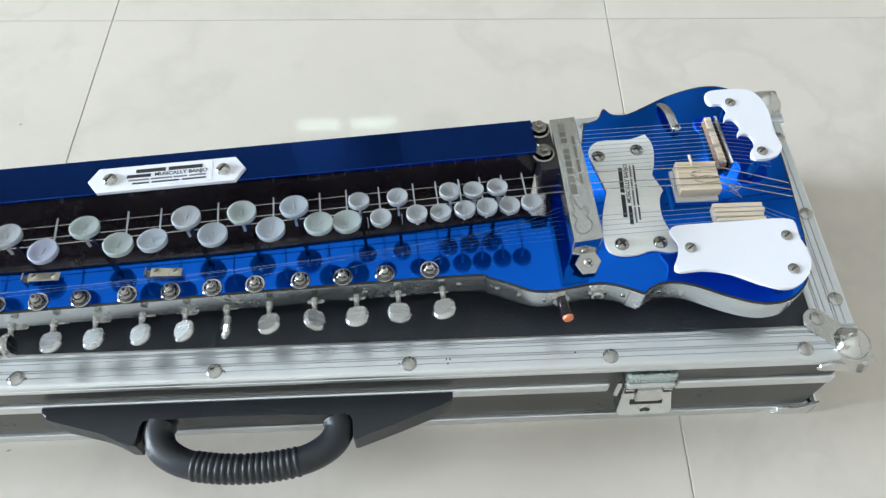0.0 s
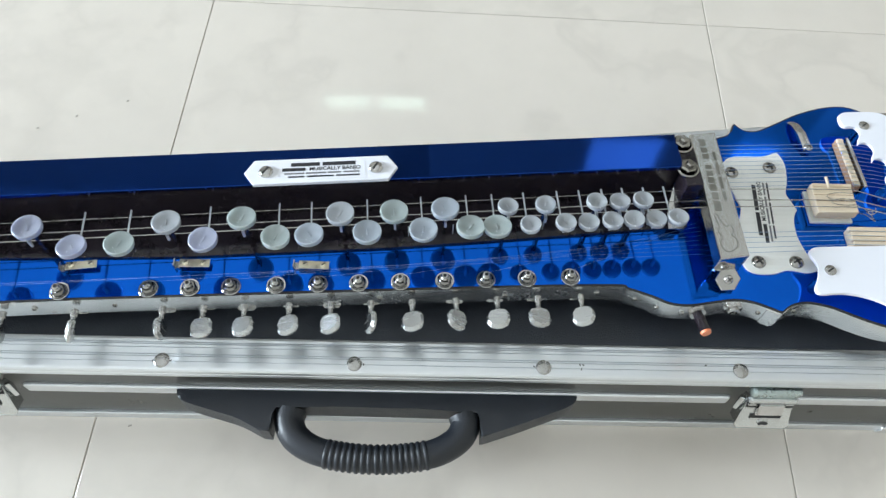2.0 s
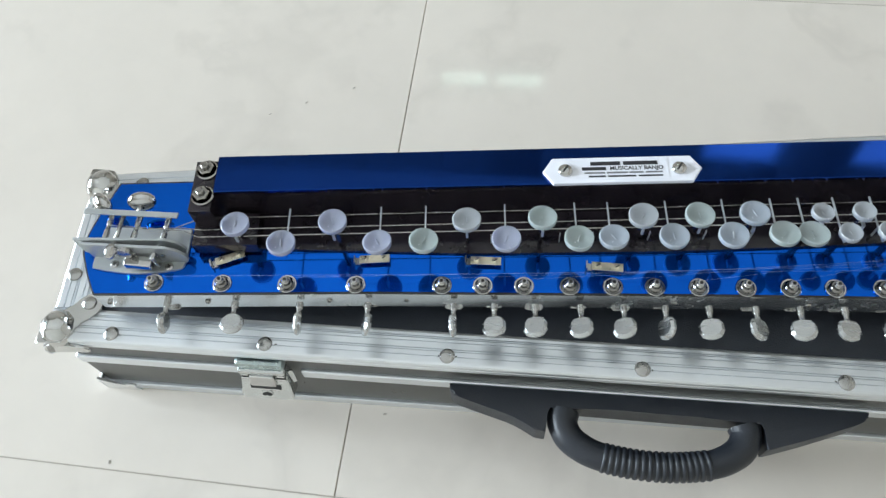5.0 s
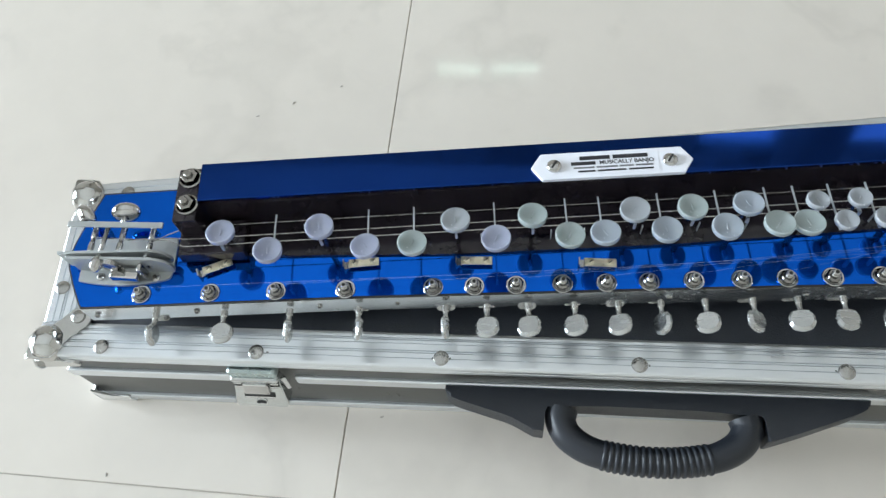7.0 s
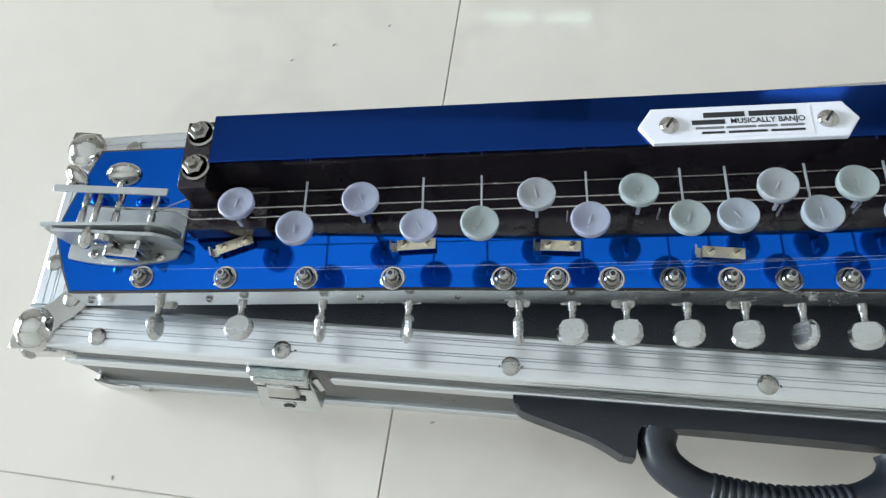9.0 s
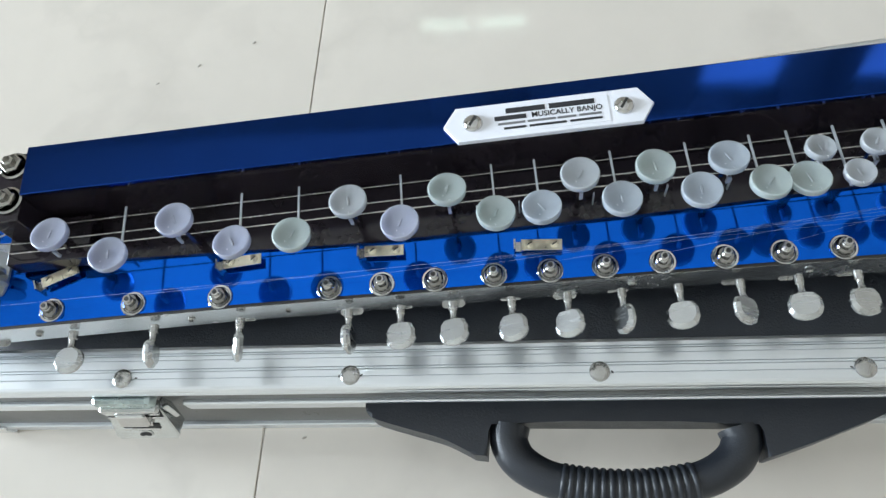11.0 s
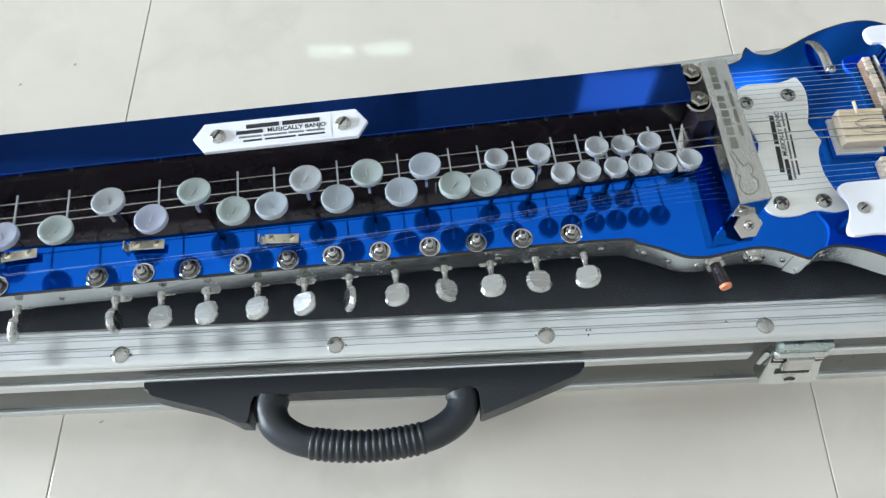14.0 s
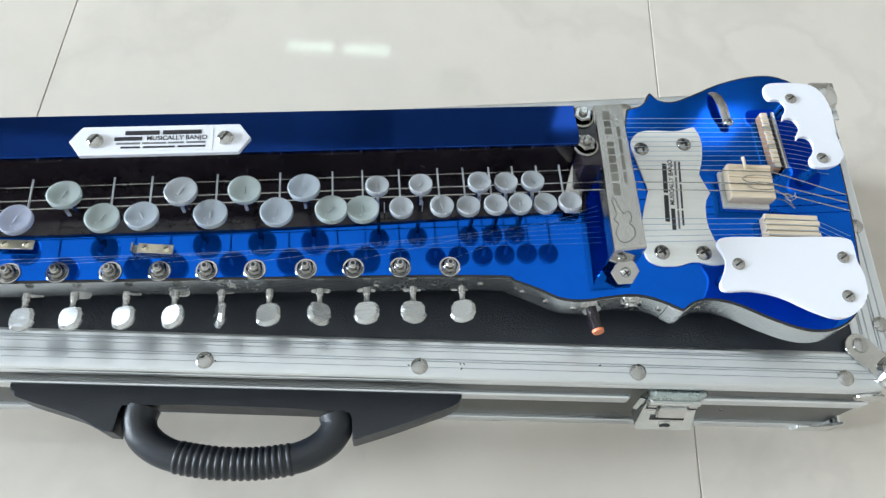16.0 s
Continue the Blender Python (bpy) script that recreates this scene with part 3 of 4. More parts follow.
for u0, u1, nuts in ((-0.0165, 0.0, ((-0.3215, 0.1010), (-0.3195, 0.0790))), (0.5535, 0.5665, ((0.2415, 0.1490), (0.2425, 0.1265)))):
    blk = part("end_block", box(B(), u0, u1, -0.044, -0.001, 0.1602, 0.1990, AXIS, 0.0008), M_BLACK, banjo, "black acrylic end block")
    for x, y in nuts:
        hex_nut(blk, x, y, 0.1990)
part("bed_block", box(B(), -0.020, 0.028, -0.058, -0.031, 0.1625, 0.1745, AXIS, 0.0006), M_BLACK, banjo, "black acrylic nut block")

# keys
UP = [-0.292, -0.223, -0.130, -0.078, -0.010, 0.028, 0.064, 0.109, 0.136, 0.173, 0.190, 0.207]
LOW = [-0.256, -0.190, -0.158, -0.102, -0.053, -0.030, 0.010, 0.049, 0.082, 0.101, 0.1245, 0.1495, 0.166, 0.183, 0.1985, 0.2145, 0.230]
KEYZ = 0.198


def key_cap(r):
    """A thick flat disc with a rounded rim and a very shallow dish."""
    return lathe(B(), [(0, -0.0042), (r * 0.88, -0.0042), (r * 0.96, -0.0037), (r * 0.985, -0.0020), (r, -0.0006), (r * 0.985, 0.0001), (r * 0.94, 0.0004), (r * 0.86, 0.0001), (r * 0.7, -0.0004), (r * 0.45, -0.0009), (r * 0.2, -0.0012), (0, -0.0013)], seg=32)


def key(x, y, r, upper, meshes, i, tone):
    """A key: the disc leans back a little on its lever; lower ones reach over the strings into the key box."""
    d = math.degrees(SLOPE)
    at = pose(x, y, KEYZ + 0.0006 * math.sin(i * 2.3), -8 + 3 * math.sin(i * 1.7), 3 * math.sin(i * 2.9), 12 * math.sin(i * 3.1))
    label = {"l": "round lavender plastic key", "m": "round mint-tinted plastic key", "p": "round pale blue plastic key", "g": "round milky grey plastic key"}[tone]
    if (r, tone) not in meshes:
        k = part("key", key_cap(r), KEY_MATS[tone], banjo, label, at=at, smooth=40)
        meshes[r, tone] = k.data
    else:
        k = place("key", meshes[r, tone], banjo, label, at)
    turn = k.matrix_basis.inverted()
    level = pose(x, y, 0, 0, 0, d)
    stem = B()
    if upper:
        box(stem, -0.0008, 0.0008, -0.0085, -0.0072, 0.1850, 0.1915, level)
        box(stem, -0.0008, 0.0008, -0.0085, 0.0, 0.1895, 0.1915, level)
    else:
        box(stem, -0.0005, 0.0005, 0.0, 0.0345, 0.1848, 0.1858, level)
        box(stem, -0.0008, 0.0008, -0.0012, 0.0012, 0.1848, KEYZ - 0.0030, level)
    bmesh.ops.transform(stem, matrix=turn, verts=stem.verts[:])
    part("stem", stem, M_LEVER, k, "flat steel key lever")
    slit = box(B(), -0.0006, 0.0006, -0.0028 * r / 0.0101, 0.0028 * r / 0.0101, -0.0018, -0.0008, pose(0, 0, 0, 0, 0, 25 * math.sin(i * 1.3)), 0.0002)
    part("slit", slit, KEY_MATS[tone], k)
    post = B()
    if upper:
        box(post, -0.0012, 0.0012, -0.0024, 0.0024, 0.1625, KEYZ - 0.0042, pose(x, y + 0.002, 0, 0, 0, d))
    else:
        box(post, -0.0103, -0.0097, 0.0155, 0.0170, 0.1625, 0.1740, level)
    bmesh.ops.transform(post, matrix=turn, verts=post.verts[:])
    part("post" if upper else "guide", post, M_BLACK if upper else M_LEVER, k, "black acrylic key post" if upper else "thin steel key guide")


caps = {}
for i, (x, tone) in enumerate(zip(UP, "llgmgmpggggg")):
    key(x, 0.0590 + 0.0816 * (x + 0.294), 0.0101 if i < 7 else 0.0075, True, caps, i, tone)
for i, (x, tone) in enumerate(zip(LOW, "llmlmpppmmggggggg")):
    key(x, 0.0458 + 0.0816 * (x + 0.256), 0.0101 if i < 10 else 0.0075, False, caps, i + 20, tone)

# tuning machines along the front
POSTS = [(-0.357, 0), (-0.306, 1), (-0.258, 2), (-0.208, 3), (-0.146, 4), (-0.117, 5), (-0.088, 6), (-0.056, 7), (-0.026, 8), (0.003, 9), (0.033, 10), (0.065, 11), (0.095, 12), (0.125, 13), (0.157, 14)]
TWIST = [86, 5, 80, 70, 92, 14, 20, 24, 28, 64, 18, -38, 12, -12, 20]


def post_y(x):
    return 0.0265 + 0.0548 * (x + 0.357)


def front_y(x):
    """The y of the body's front edge at x."""
    best = min((p for p in shape if p[1] < 0.06), key=lambda p: abs(p[0] - x))
    return best[1]


def tuner(x, i):
    y = post_y(x)
    d = 3.2
    m = pose(x, y, 0, 0, 0, d)
    bush = B()
    lathe(bush, [(0, 0), (0.0069, 0), (0.0071, 0.0004), (0.0071, 0.0010), (0.0067, 0.0013), (0.0058, 0.0012), (0.0054, 0.0006), (0, 0.0006)], m @ pose(0, 0, TOPZ), 22)
    t = part("tuning_machine", bush, M_CHROME, banjo, "chrome tuning machine", smooth=30)
    nut = lathe(B(), [(0.0049, 0.0006), (0.0050, 0.0030), (0.0047, 0.0038), (0.0038, 0.0046), (0.0030, 0.0046), (0, 0.0047)], m @ pose(0, 0, TOPZ, 0, 0, 11 * i), 18)
    part("nut", nut, M_NUT, t, "polished round nut with dark reflections put into its colour", smooth=28)
    part("post", lathe(B(), [(0.0026, 0), (0.0026, 0.0010), (0.0020, 0.0016), (0.0020, 0.0026), (0.0026, 0.0032), (0.0022, 0.0040), (0, 0.0041)], m @ pose(0, 0, TOPZ + 0.0046), 14), M_STEEL, t)
    # a dark disc on the top gives the shade of the hole
    part("post_hole", lathe(B(), [(0, 0), (0.0013, 0), (0.0013, 0.0002), (0, 0.0002)], m @ pose(0, 0, TOPZ + 0.0087), 10), M_SHADE_SCUFF, t)
    sx = 0.0082
    part("gear_plate", prism(B(), spline([(-0.0065, 0.0, 0), (-0.0050, -0.0012, 0), (0.0050, -0.0012, 0), (0.0065, 0.0, 0), (0.0065, 0.003, 0), (-0.0065, 0.003, 0)], 2), 0.1385, 0.1393, 0.0003, pose(x + sx, front_y(x + sx) - 0.0012, 0, 0, 0, d)), M_STEEL, t)
    ax = m @ pose(sx, -0.0135, 0.1490, 90, 0, 0)
    part("shaft", lathe(B(), [(0, -0.004), (0.0026, -0.004), (0.0026, 0.0004), (0.0021, 0.0010), (0.0019, 0.0040), (0.0023, 0.0060), (0.0027, 0.0076), (0, 0.0076)], ax, 14), M_STEEL, t)
    if i in (0, 1):
        out = [(-0.003, 0, 0), (-0.0085, 0.004), (-0.0095, 0.010), (-0.006, 0.0155), (0, 0.017), (0.006, 0.0155), (0.0095, 0.010), (0.0085, 0.004), (0.003, 0, 0)]
    else:
        out = [(-0.0034, 0, 0), (-0.0064, 0.0006, 0), (-0.0092, 0.0048, 0), (-0.0094, 0.0105, 0), (-0.0066, 0.0150), (0, 0.0170), (0.0066, 0.0150), (0.0094, 0.0105, 0), (0.0092, 0.0048, 0), (0.0064, 0.0006, 0), (0.0034, 0, 0)]
    bm = B()
    pts = spline(out, 3)
    k = len(pts)
    spin = ax @ pose(0, 0, 0.0058, 0, 0, TWIST[i])
    rings = []
    for s, zz in ((0.80, -0.0026), (0.99, -0.0009), (1.0, -0.0006), (1.0, 0.0006), (0.99, 0.0009), (0.80, 0.0026)):
        rings.append([bm.verts.new(spin @ Vector((px * s * 0.92, zz, 0.88 * (0.0035 + (pz - 0.0035) * s)))) for px, pz in pts])
    for a, b in zip(rings, rings[1:]):
        for j in range(k):
            bm.faces.new((a[j], a[(j + 1) % k], b[(j + 1) % k], b[j]))
    bm.faces.new(rings[0][::-1])
    bm.faces.new(rings[-1])
    part("button", bm, M_BUTTON, t, "satin metal tuner button", smooth=12)


for x, i in POSTS:
    tuner(x, i)


# ---- banjo fittings ----
def screw_head(parent, m, r=0.0045, name="screw", mat=None, cross=True, dome=0.5):
    bm = lathe(B(), [(0, 0), (r, 0), (r, 0.0006), (r * 0.85, r * dome * 0.6), (r * 0.45, r * dome * 0.95), (0, r * dome)], m, 18)
    s = part(name, bm, mat or M_CHROME, parent, smooth=60)
    # dark bars on the dome stand for the shade in the slot
    slot = box(B(), -r * 0.62, r * 0.62, -r * 0.13, r * 0.13, r * dome * 0.82, r * dome + 0.0002, m @ pose(0, 0, 0, 0, 0, 35))
    if cross:
        box(slot, -r * 0.13, r * 0.13, -r * 0.62, r * 0.62, r * dome * 0.82, r * dome + 0.00025, m @ pose(0, 0, 0, 0, 0, 35))
    part("slot", slot, M_SHADE_SCUFF, s)
    return s


def writing(text, size, m, mat, parent):
    curve = bpy.data.curves.new("writing", "FONT")
    curve.body, curve.size, curve.align_x, curve.align_y, curve.offset = text, size, "CENTER", "CENTER", size * 0.022
    tmp = bpy.data.objects.new("writing", curve)
    me = bpy.data.meshes.new_from_object(tmp)
    bpy.data.objects.remove(tmp)
    me.name = "writing"
    me.transform(m)
    me.materials.append(mat)
    return place("writing", me, parent)


def bars(words, height, m, mat, parent):
    """Unread writing as bars: words of (middle, width) along a line."""
    for c, w in words:
        part("writing_bar", box(B(), c - w / 2, c + w / 2, -height / 2, height / 2, 0, 0.00012, m), mat, parent)


def label_lines(m, parent, k):
    """A maker's label: a bold line, a line of capitals, a fine grey line and a small bold line."""
    bars([(-0.0122 * k, 0.0205 * k), (0.0118 * k, 0.0235 * k)], 0.0031 * k, m @ pose(0, 0.0050 * k, 0), M_INK, parent)
    bars([(-0.0203 * k, 0.0165 * k)], 0.0027 * k, m @ pose(0, 0.0008 * k, 0), M_INK, parent)
    writing("MUSICALLY BANJO", 0.0043 * k, m @ pose(0.0089 * k, 0.0008 * k, 0.0001), M_INK, parent)
    bars([(-0.0200 * k, 0.014 * k), (-0.0045 * k, 0.0145 * k), (0.0085 * k, 0.0095 * k), (0.0205 * k, 0.0115 * k)], 0.0013 * k, m @ pose(0, -0.0027 * k, 0), M_GREYINK, parent)
    bars([(-0.0185 * k, 0.0115 * k), (-0.0015 * k, 0.0190 * k), (0.0180 * k, 0.0165 * k)], 0.0013 * k, m @ pose(0, -0.0056 * k, 0), M_INK, parent)


# name plate on the key box cover
NP = pose(-0.025, 0.1130, 0.2031, 0, 0, math.degrees(SLOPE))
plate = part("name_plate", prism(B(), [(-0.0545, 0), (-0.0475, -0.0105), (0.0475, -0.0105), (0.0545, 0), (0.0475, 0.0105), (-0.0475, 0.0105)], 0, 0.0028, 0.0005, NP), M_WHITE, banjo, "white six-sided acrylic name plate")
part("sticker", box(B(), -0.0285, 0.0315, -0.0082, 0.0082, 0.0027, 0.0030, NP), M_WHITE, plate)
label_lines(NP @ pose(0.001, 0.0, 0.0031), plate, 1.0)
for s in (-0.039, 0.039):
    screw_head(plate, NP @ pose(s, 0, 0.0028, 0, 0, 20), 0.0052, cross=False, dome=0.55)

# chrome bridge cover
CV = [(0.2525, 0.1645), (0.2565, 0.0545), (0.2775, 0.0575), (0.2720, 0.1670)]
cover = B()
prism(cover, CV, 0.1905, 0.1930, 0.0006)
for a, b in ((0, 1), (2, 3)):
    p, q = Vector(CV[a]), Vector(CV[b])
    n = Vector((-(q - p).y, (q - p).x)).normalized() * -0.0012
    prism(cover, [tuple(p), tuple(q), tuple(q - n), tuple(p - n)], 0.1800, 0.1906)
cov = part("bridge_cover", cover, M_COVER, banjo, "engraved chrome bridge cover")
part("cover_leg", prism(B(), [(0.2525, 0.1610), (0.2720, 0.1635), (0.2720, 0.1668), (0.2525, 0.1643)], 0.1603, 0.1903), M_CHROME, cov)
leg = prism(B(), [(0.2570, 0.0550), (0.2775, 0.0578), (0.2775, 0.0600), (0.2570, 0.0572)], 0.1603, 0.1903)
part("cover_leg", leg, M_CHROME, cov)
hexa = part("cover_bolt", lathe(B(), [(0, 0), (0.0096, 0), (0.0096, 0.0010), (0.0089, 0.0016), (0, 0.0016)], pose(0.2700, 0.0522, 0.1672, 38, 0, 5), 6), M_CHROME, cov, "six-sided chrome foot plate", smooth=20)
screw_head(hexa, pose(0.2702, 0.0513, 0.1684, 38, 0, 5), 0.0034, dome=0.6)
EN = pose(0.2640, 0.1105, 0.1931, 0, 0, 91.8)
bars([(-0.0120, 0.0085), (-0.0030, 0.0055), (0.0042, 0.0055), (0.0110, 0.0052), (0.0172, 0.0045), (0.0228, 0.0035), (0.0330, 0.0045), (0.0390, 0.0045), (0.0460, 0.0065)], 0.0046, EN @ pose(0, 0.0022, 0), M_ETCH, cov)
bars([(-0.0030, 0.0080), (0.0085, 0.0110), (0.0215, 0.0110), (0.0330, 0.0080)], 0.0020, EN @ pose(0, -0.0048, 0), M_ETCH, cov)
GUIT = [(-0.050, 0.001), (-0.046, -0.0045), (-0.040, -0.0050), (-0.037, -0.0025), (-0.033, -0.0045), (-0.0285, -0.0030), (-0.0300, 0.0), (-0.0255, 0.0028), (-0.0195, 0.0045), (-0.0200, 0.0062), (-0.0270, 0.0048), (-0.0310, 0.0045), (-0.0340, 0.0062), (-0.0375, 0.0040), (-0.0430, 0.0062), (-0.0485, 0.0050)]
part("emblem", band(B(), spline(GUIT, 3), 0, 0.00012, 0.0006), M_ETCH, cov, at=None).matrix_basis = EN

# neck plate
NECK = [(0.2865, 0.1540), (0.2890, 0.1625), (0.2965, 0.1675), (0.3080, 0.1685), (0.3220, 0.1690), (0.3345, 0.1735, 0), (0.3385, 0.1620), (0.3365, 0.1450), (0.3325, 0.1325, 0), (0.3385, 0.1175, 0), (0.3340, 0.1090), (0.3330, 0.0930), (0.3370, 0.0780), (0.3430, 0.0640, 0), (0.3330, 0.0620), (0.3200, 0.0640), (0.3080, 0.0605), (0.2950, 0.0605), (0.2875, 0.0660), (0.2865, 0.0800), (0.2890, 0.0980), (0.2950, 0.1180, 0), (0.2905, 0.1360)]
neck = part("neck_plate", prism(B(), spline(NECK, 4), TOPZ + 0.0003, TOPZ + 0.0018, 0.0004), M_PEARL, banjo, "scalloped pale brushed plate with printed label")
label_lines(pose(0.3120, 0.1160, TOPZ + 0.00185, 0, 0, 86), neck, 1.02)
for x, y in ((0.2935, 0.1520), (0.3250, 0.1575), (0.2985, 0.0700), (0.3270, 0.0705)):
    screw_head(neck, pose(x, y, TOPZ + 0.0018, 0, 0, 30 * x * 100), 0.0054, mat=M_CAP, dome=0.5)

# white guards on stand-offs
LOWG = [(0.3320, 0.0735), (0.3400, 0.0755), (0.3750, 0.0770), (0.4150, 0.0785), (0.4225, 0.0740), (0.4215, 0.0640), (0.4250, 0.0480), (0.4215, 0.0345), (0.4120, 0.0245), (0.4000, 0.0210), (0.3850, 0.0255), (0.3660, 0.0345), (0.3480, 0.0380), (0.3310, 0.0370), (0.3280, 0.0415), (0.3325, 0.0510), (0.3345, 0.0600), (0.3305, 0.0690)]
g = part("guard", prism(B(), spline(LOWG, 4), 0.1735, 0.1765, 0.0006), M_WHITE, banjo, "white acrylic pick guard")
for x, y in ((0.3420, 0.0560), (0.4130, 0.0635), (0.4100, 0.0360)):
    screw_head(g, pose(x, y, 0.1765), 0.0042, mat=M_STEEL, cross=False, dome=0.3)
    part("stand_off", lathe(B(), [(0, 0), (0.004, 0), (0.004, 0.0133), (0, 0.0133)], pose(x, y, 0.1602), 14), M_CHROME, g)
UPG = [(0.3845, 0.1960), (0.3875, 0.2030), (0.4030, 0.2050), (0.4180, 0.2045), (0.4265, 0.1995), (0.4315, 0.1820), (0.4300, 0.1570), (0.4325, 0.1470), (0.4290, 0.1380), (0.4190, 0.1330), (0.4075, 0.1335), (0.4070, 0.1400), (0.4120, 0.1480), (0.4100, 0.1565), (0.4040, 0.1580), (0.4005, 0.1550, 0), (0.4020, 0.1600), (0.4050, 0.1660), (0.4020, 0.1725), (0.3970, 0.1735), (0.3935, 0.1715, 0), (0.3955, 0.1770), (0.3985, 0.1835), (0.3950, 0.1895), (0.3870, 0.1895)]
g = part("guard", prism(B(), spline(UPG, 4), 0.1745, 0.1775, 0.0006), M_WHITE, banjo, "white acrylic guard with finger scallops")
for x, y in ((0.4030, 0.1905), (0.4155, 0.1400)):
    screw_head(g, pose(x, y, 0.1775), 0.0042, mat=M_STEEL, cross=False, dome=0.3)
    part("stand_off", lathe(B(), [(0, 0), (0.004, 0), (0.004, 0.0143), (0, 0.0143)], pose(x, y, 0.1602), 14), M_CHROME, g)

# bridges
wb = part("wood_bridge", box(box(B(), 0.3470, 0.3780, 0.1075, 0.1335, 0.1665, 0.1750, bevel=0.0008), 0.3500, 0.3755, 0.1095, 0.1310, 0.1630, 0.1667), M_WOOD, banjo, "pale wooden bridge with string slots")
part("bridge_foot", box(B(), 0.3460, 0.3785, 0.1060, 0.1345, 0.1603, 0.1632, bevel=0.0005), M_PEARL, wb, "pale plastic foot")
part("ridge", box(B(), 0.3472, 0.3778, 0.1305, 0.1333, 0.1748, 0.1760, bevel=0.0005), M_WOOD, wb)
for i in range(3):
    part("groove", box(B(), 0.3472, 0.3778, 0.1120 + 0.0055 * i, 0.1124 + 0.0055 * i, 0.17495, 0.17515), M_WOOD_DARK, wb)
part("peg", tube(B(), [(0.3570, 0.1365, 0.1800), (0.3590, 0.1285, 0.1772)], 0.0011, 8), M_WOOD, wb)
for k, (r, y) in enumerate(((0.0085, 0.1215), (0.0070, 0.1165))):
    part("string_loop", tube(B(), [(0.3690 + r * 1.5 * math.cos(a), y + r * 0.42 * math.sin(a), 0.1757) for a in (math.pi * (0.25 + 1.5 * i / 14) for i in range(15))], 0.00028, 6), M_STEEL, wb)
wb2 = part("wood_bridge", box(B(), 0.3700, 0.4070, 0.0770, 0.0985, 0.1603, 0.1665, bevel=0.0008), M_WOOD, banjo, "pale slatted wooden bridge")
for i in range(5):
    part("slat", box(B(), 0.3695 + 0.0006 * (i % 2), 0.4075 - 0.0008 * (i % 3), 0.0773 + 0.0043 * i, 0.0811 + 0.0043 * i, 0.1663, 0.1698, bevel=0.0006), M_WOOD, wb2)
RAIL = pose(0.3890, 0.1605, 0, 0, 0, 3)
rail = part("rail_bridge", box(B(), -0.0050, 0.0008, -0.0240, 0.0235, 0.1603, 0.1668, RAIL, 0.0008), M_WOOD_DARK, banjo, "wood and chrome rail bridge")
part("saddle_bar", box(B(), 0.0028, 0.0058, -0.0245, 0.0245, 0.1603, 0.1690, RAIL, 0.001), M_CHROME, rail)
for i in range(12):
    part("saddle", box(B(), -0.0048, 0.0004, -0.0230 + 0.0039 * i, -0.0195 + 0.0039 * i, 0.1666, 0.1688, RAIL, 0.0006), M_WOOD if i % 4 else M_BRASS, rail)
part("string_tail", tube(B(), [(0.3775, 0.1150, 0.1745), (0.3860, 0.1120, 0.1720), (0.3900, 0.1085, 0.1700), (0.3960, 0.1065, 0.1640), (0.3870, 0.1105, 0.1680), (0.3770, 0.1085, 0.1730)], 0.0004, 6), M_STEEL, wb)
for s in (-1, 1):
    part("string_tail", tube(B(), [(0.3885 + 0.0032 * math.cos(a), 0.1105 + s * 0.0012 + 0.0022 * math.sin(a), 0.1700 + 0.0008 * a) for a in (0.5 * i for i in range(14))], 0.0003, 6), M_STEEL, wb)

# spring clip on the upper horn, and the plate under the last key
clip = part("spring_clip", tube(B(), [(0.3540, 0.2060, 0.1610), (0.3548, 0.2000, 0.1650), (0.3570, 0.1900, 0.1665), (0.3595, 0.1800, 0.1640), (0.3605, 0.1765, 0.1625)], 0.0036, 10, 0.22), M_STEEL, banjo, "bent steel spring clip")
screw_head(clip, pose(0.3605, 0.1775, 0.1640), 0.0036, dome=0.6)
part("end_bracket", tube(B(), [(0.2400, 0.0960, 0.1640), (0.2405, 0.1080, 0.1650), (0.2425, 0.1180, 0.1700), (0.2450, 0.1270, 0.1760)], 0.0058, 10, 0.12), M_STEEL, banjo, "bent bright steel end bracket")

# string clips
for x, y, a in ((-0.3035, 0.0490, 24), (-0.1965, 0.0545, 7), (-0.1160, 0.0580, 1), (-0.0300, 0.0585, -1)):
    m = pose(x, y, TOPZ + 0.0003, 0, 0, a)
    c = part("string_clip", box(B(), -0.0110, 0.0110, -0.0032, 0.0032, 0.0030, 0.0040, m, 0.0003), M_BRASS, banjo, "small brass string clip with two screws")
    part("clip_lip", box(box(B(), -0.0150, -0.0140, -0.0030, 0.0030, 0, 0.0052, m), -0.0145, -0.0105, -0.0028, 0.0028, 0, 0.0012, m), M_STEEL, c)
    for s in (-0.0065, 0.0068):
        part("stand", lathe(B(), [(0, 0), (0.0018, 0), (0.0018, 0.003), (0, 0.003)], m @ pose(s, 0, 0), 10), M_STEEL, c)
        screw_head(c, m @ pose(s, 0.0002, 0.0040), 0.0024, mat=M_BRASS, cross=False, dome=0.5)

# head bracket with three string rods
hb = part("head_bracket", prism(B(), spline([(-0.4070, 0.0395), (-0.4020, 0.0345), (-0.3720, 0.0325), (-0.3440, 0.0370), (-0.3370, 0.0440), (-0.3390, 0.0720, 0), (-0.4070, 0.0700, 0)], 4), TOPZ + 0.0002, TOPZ + 0.0020, 0.0004), M_BRACKET, banjo, "pale metal head bracket holding the string rods")
FP = spline([(-0.4080, 0.162, 0), (-0.3350, 0.162, 0), (-0.3330, 0.168), (-0.3370, 0.177), (-0.3450, 0.1815, 0), (-0.4090, 0.1815, 0)], 4)
part("bracket_plate", prism(B(), FP, -0.0010, 0.0010, 0.0003, pose(0, 0.0450, 0, 90, 0, 0)), M_BRACKET, hb)
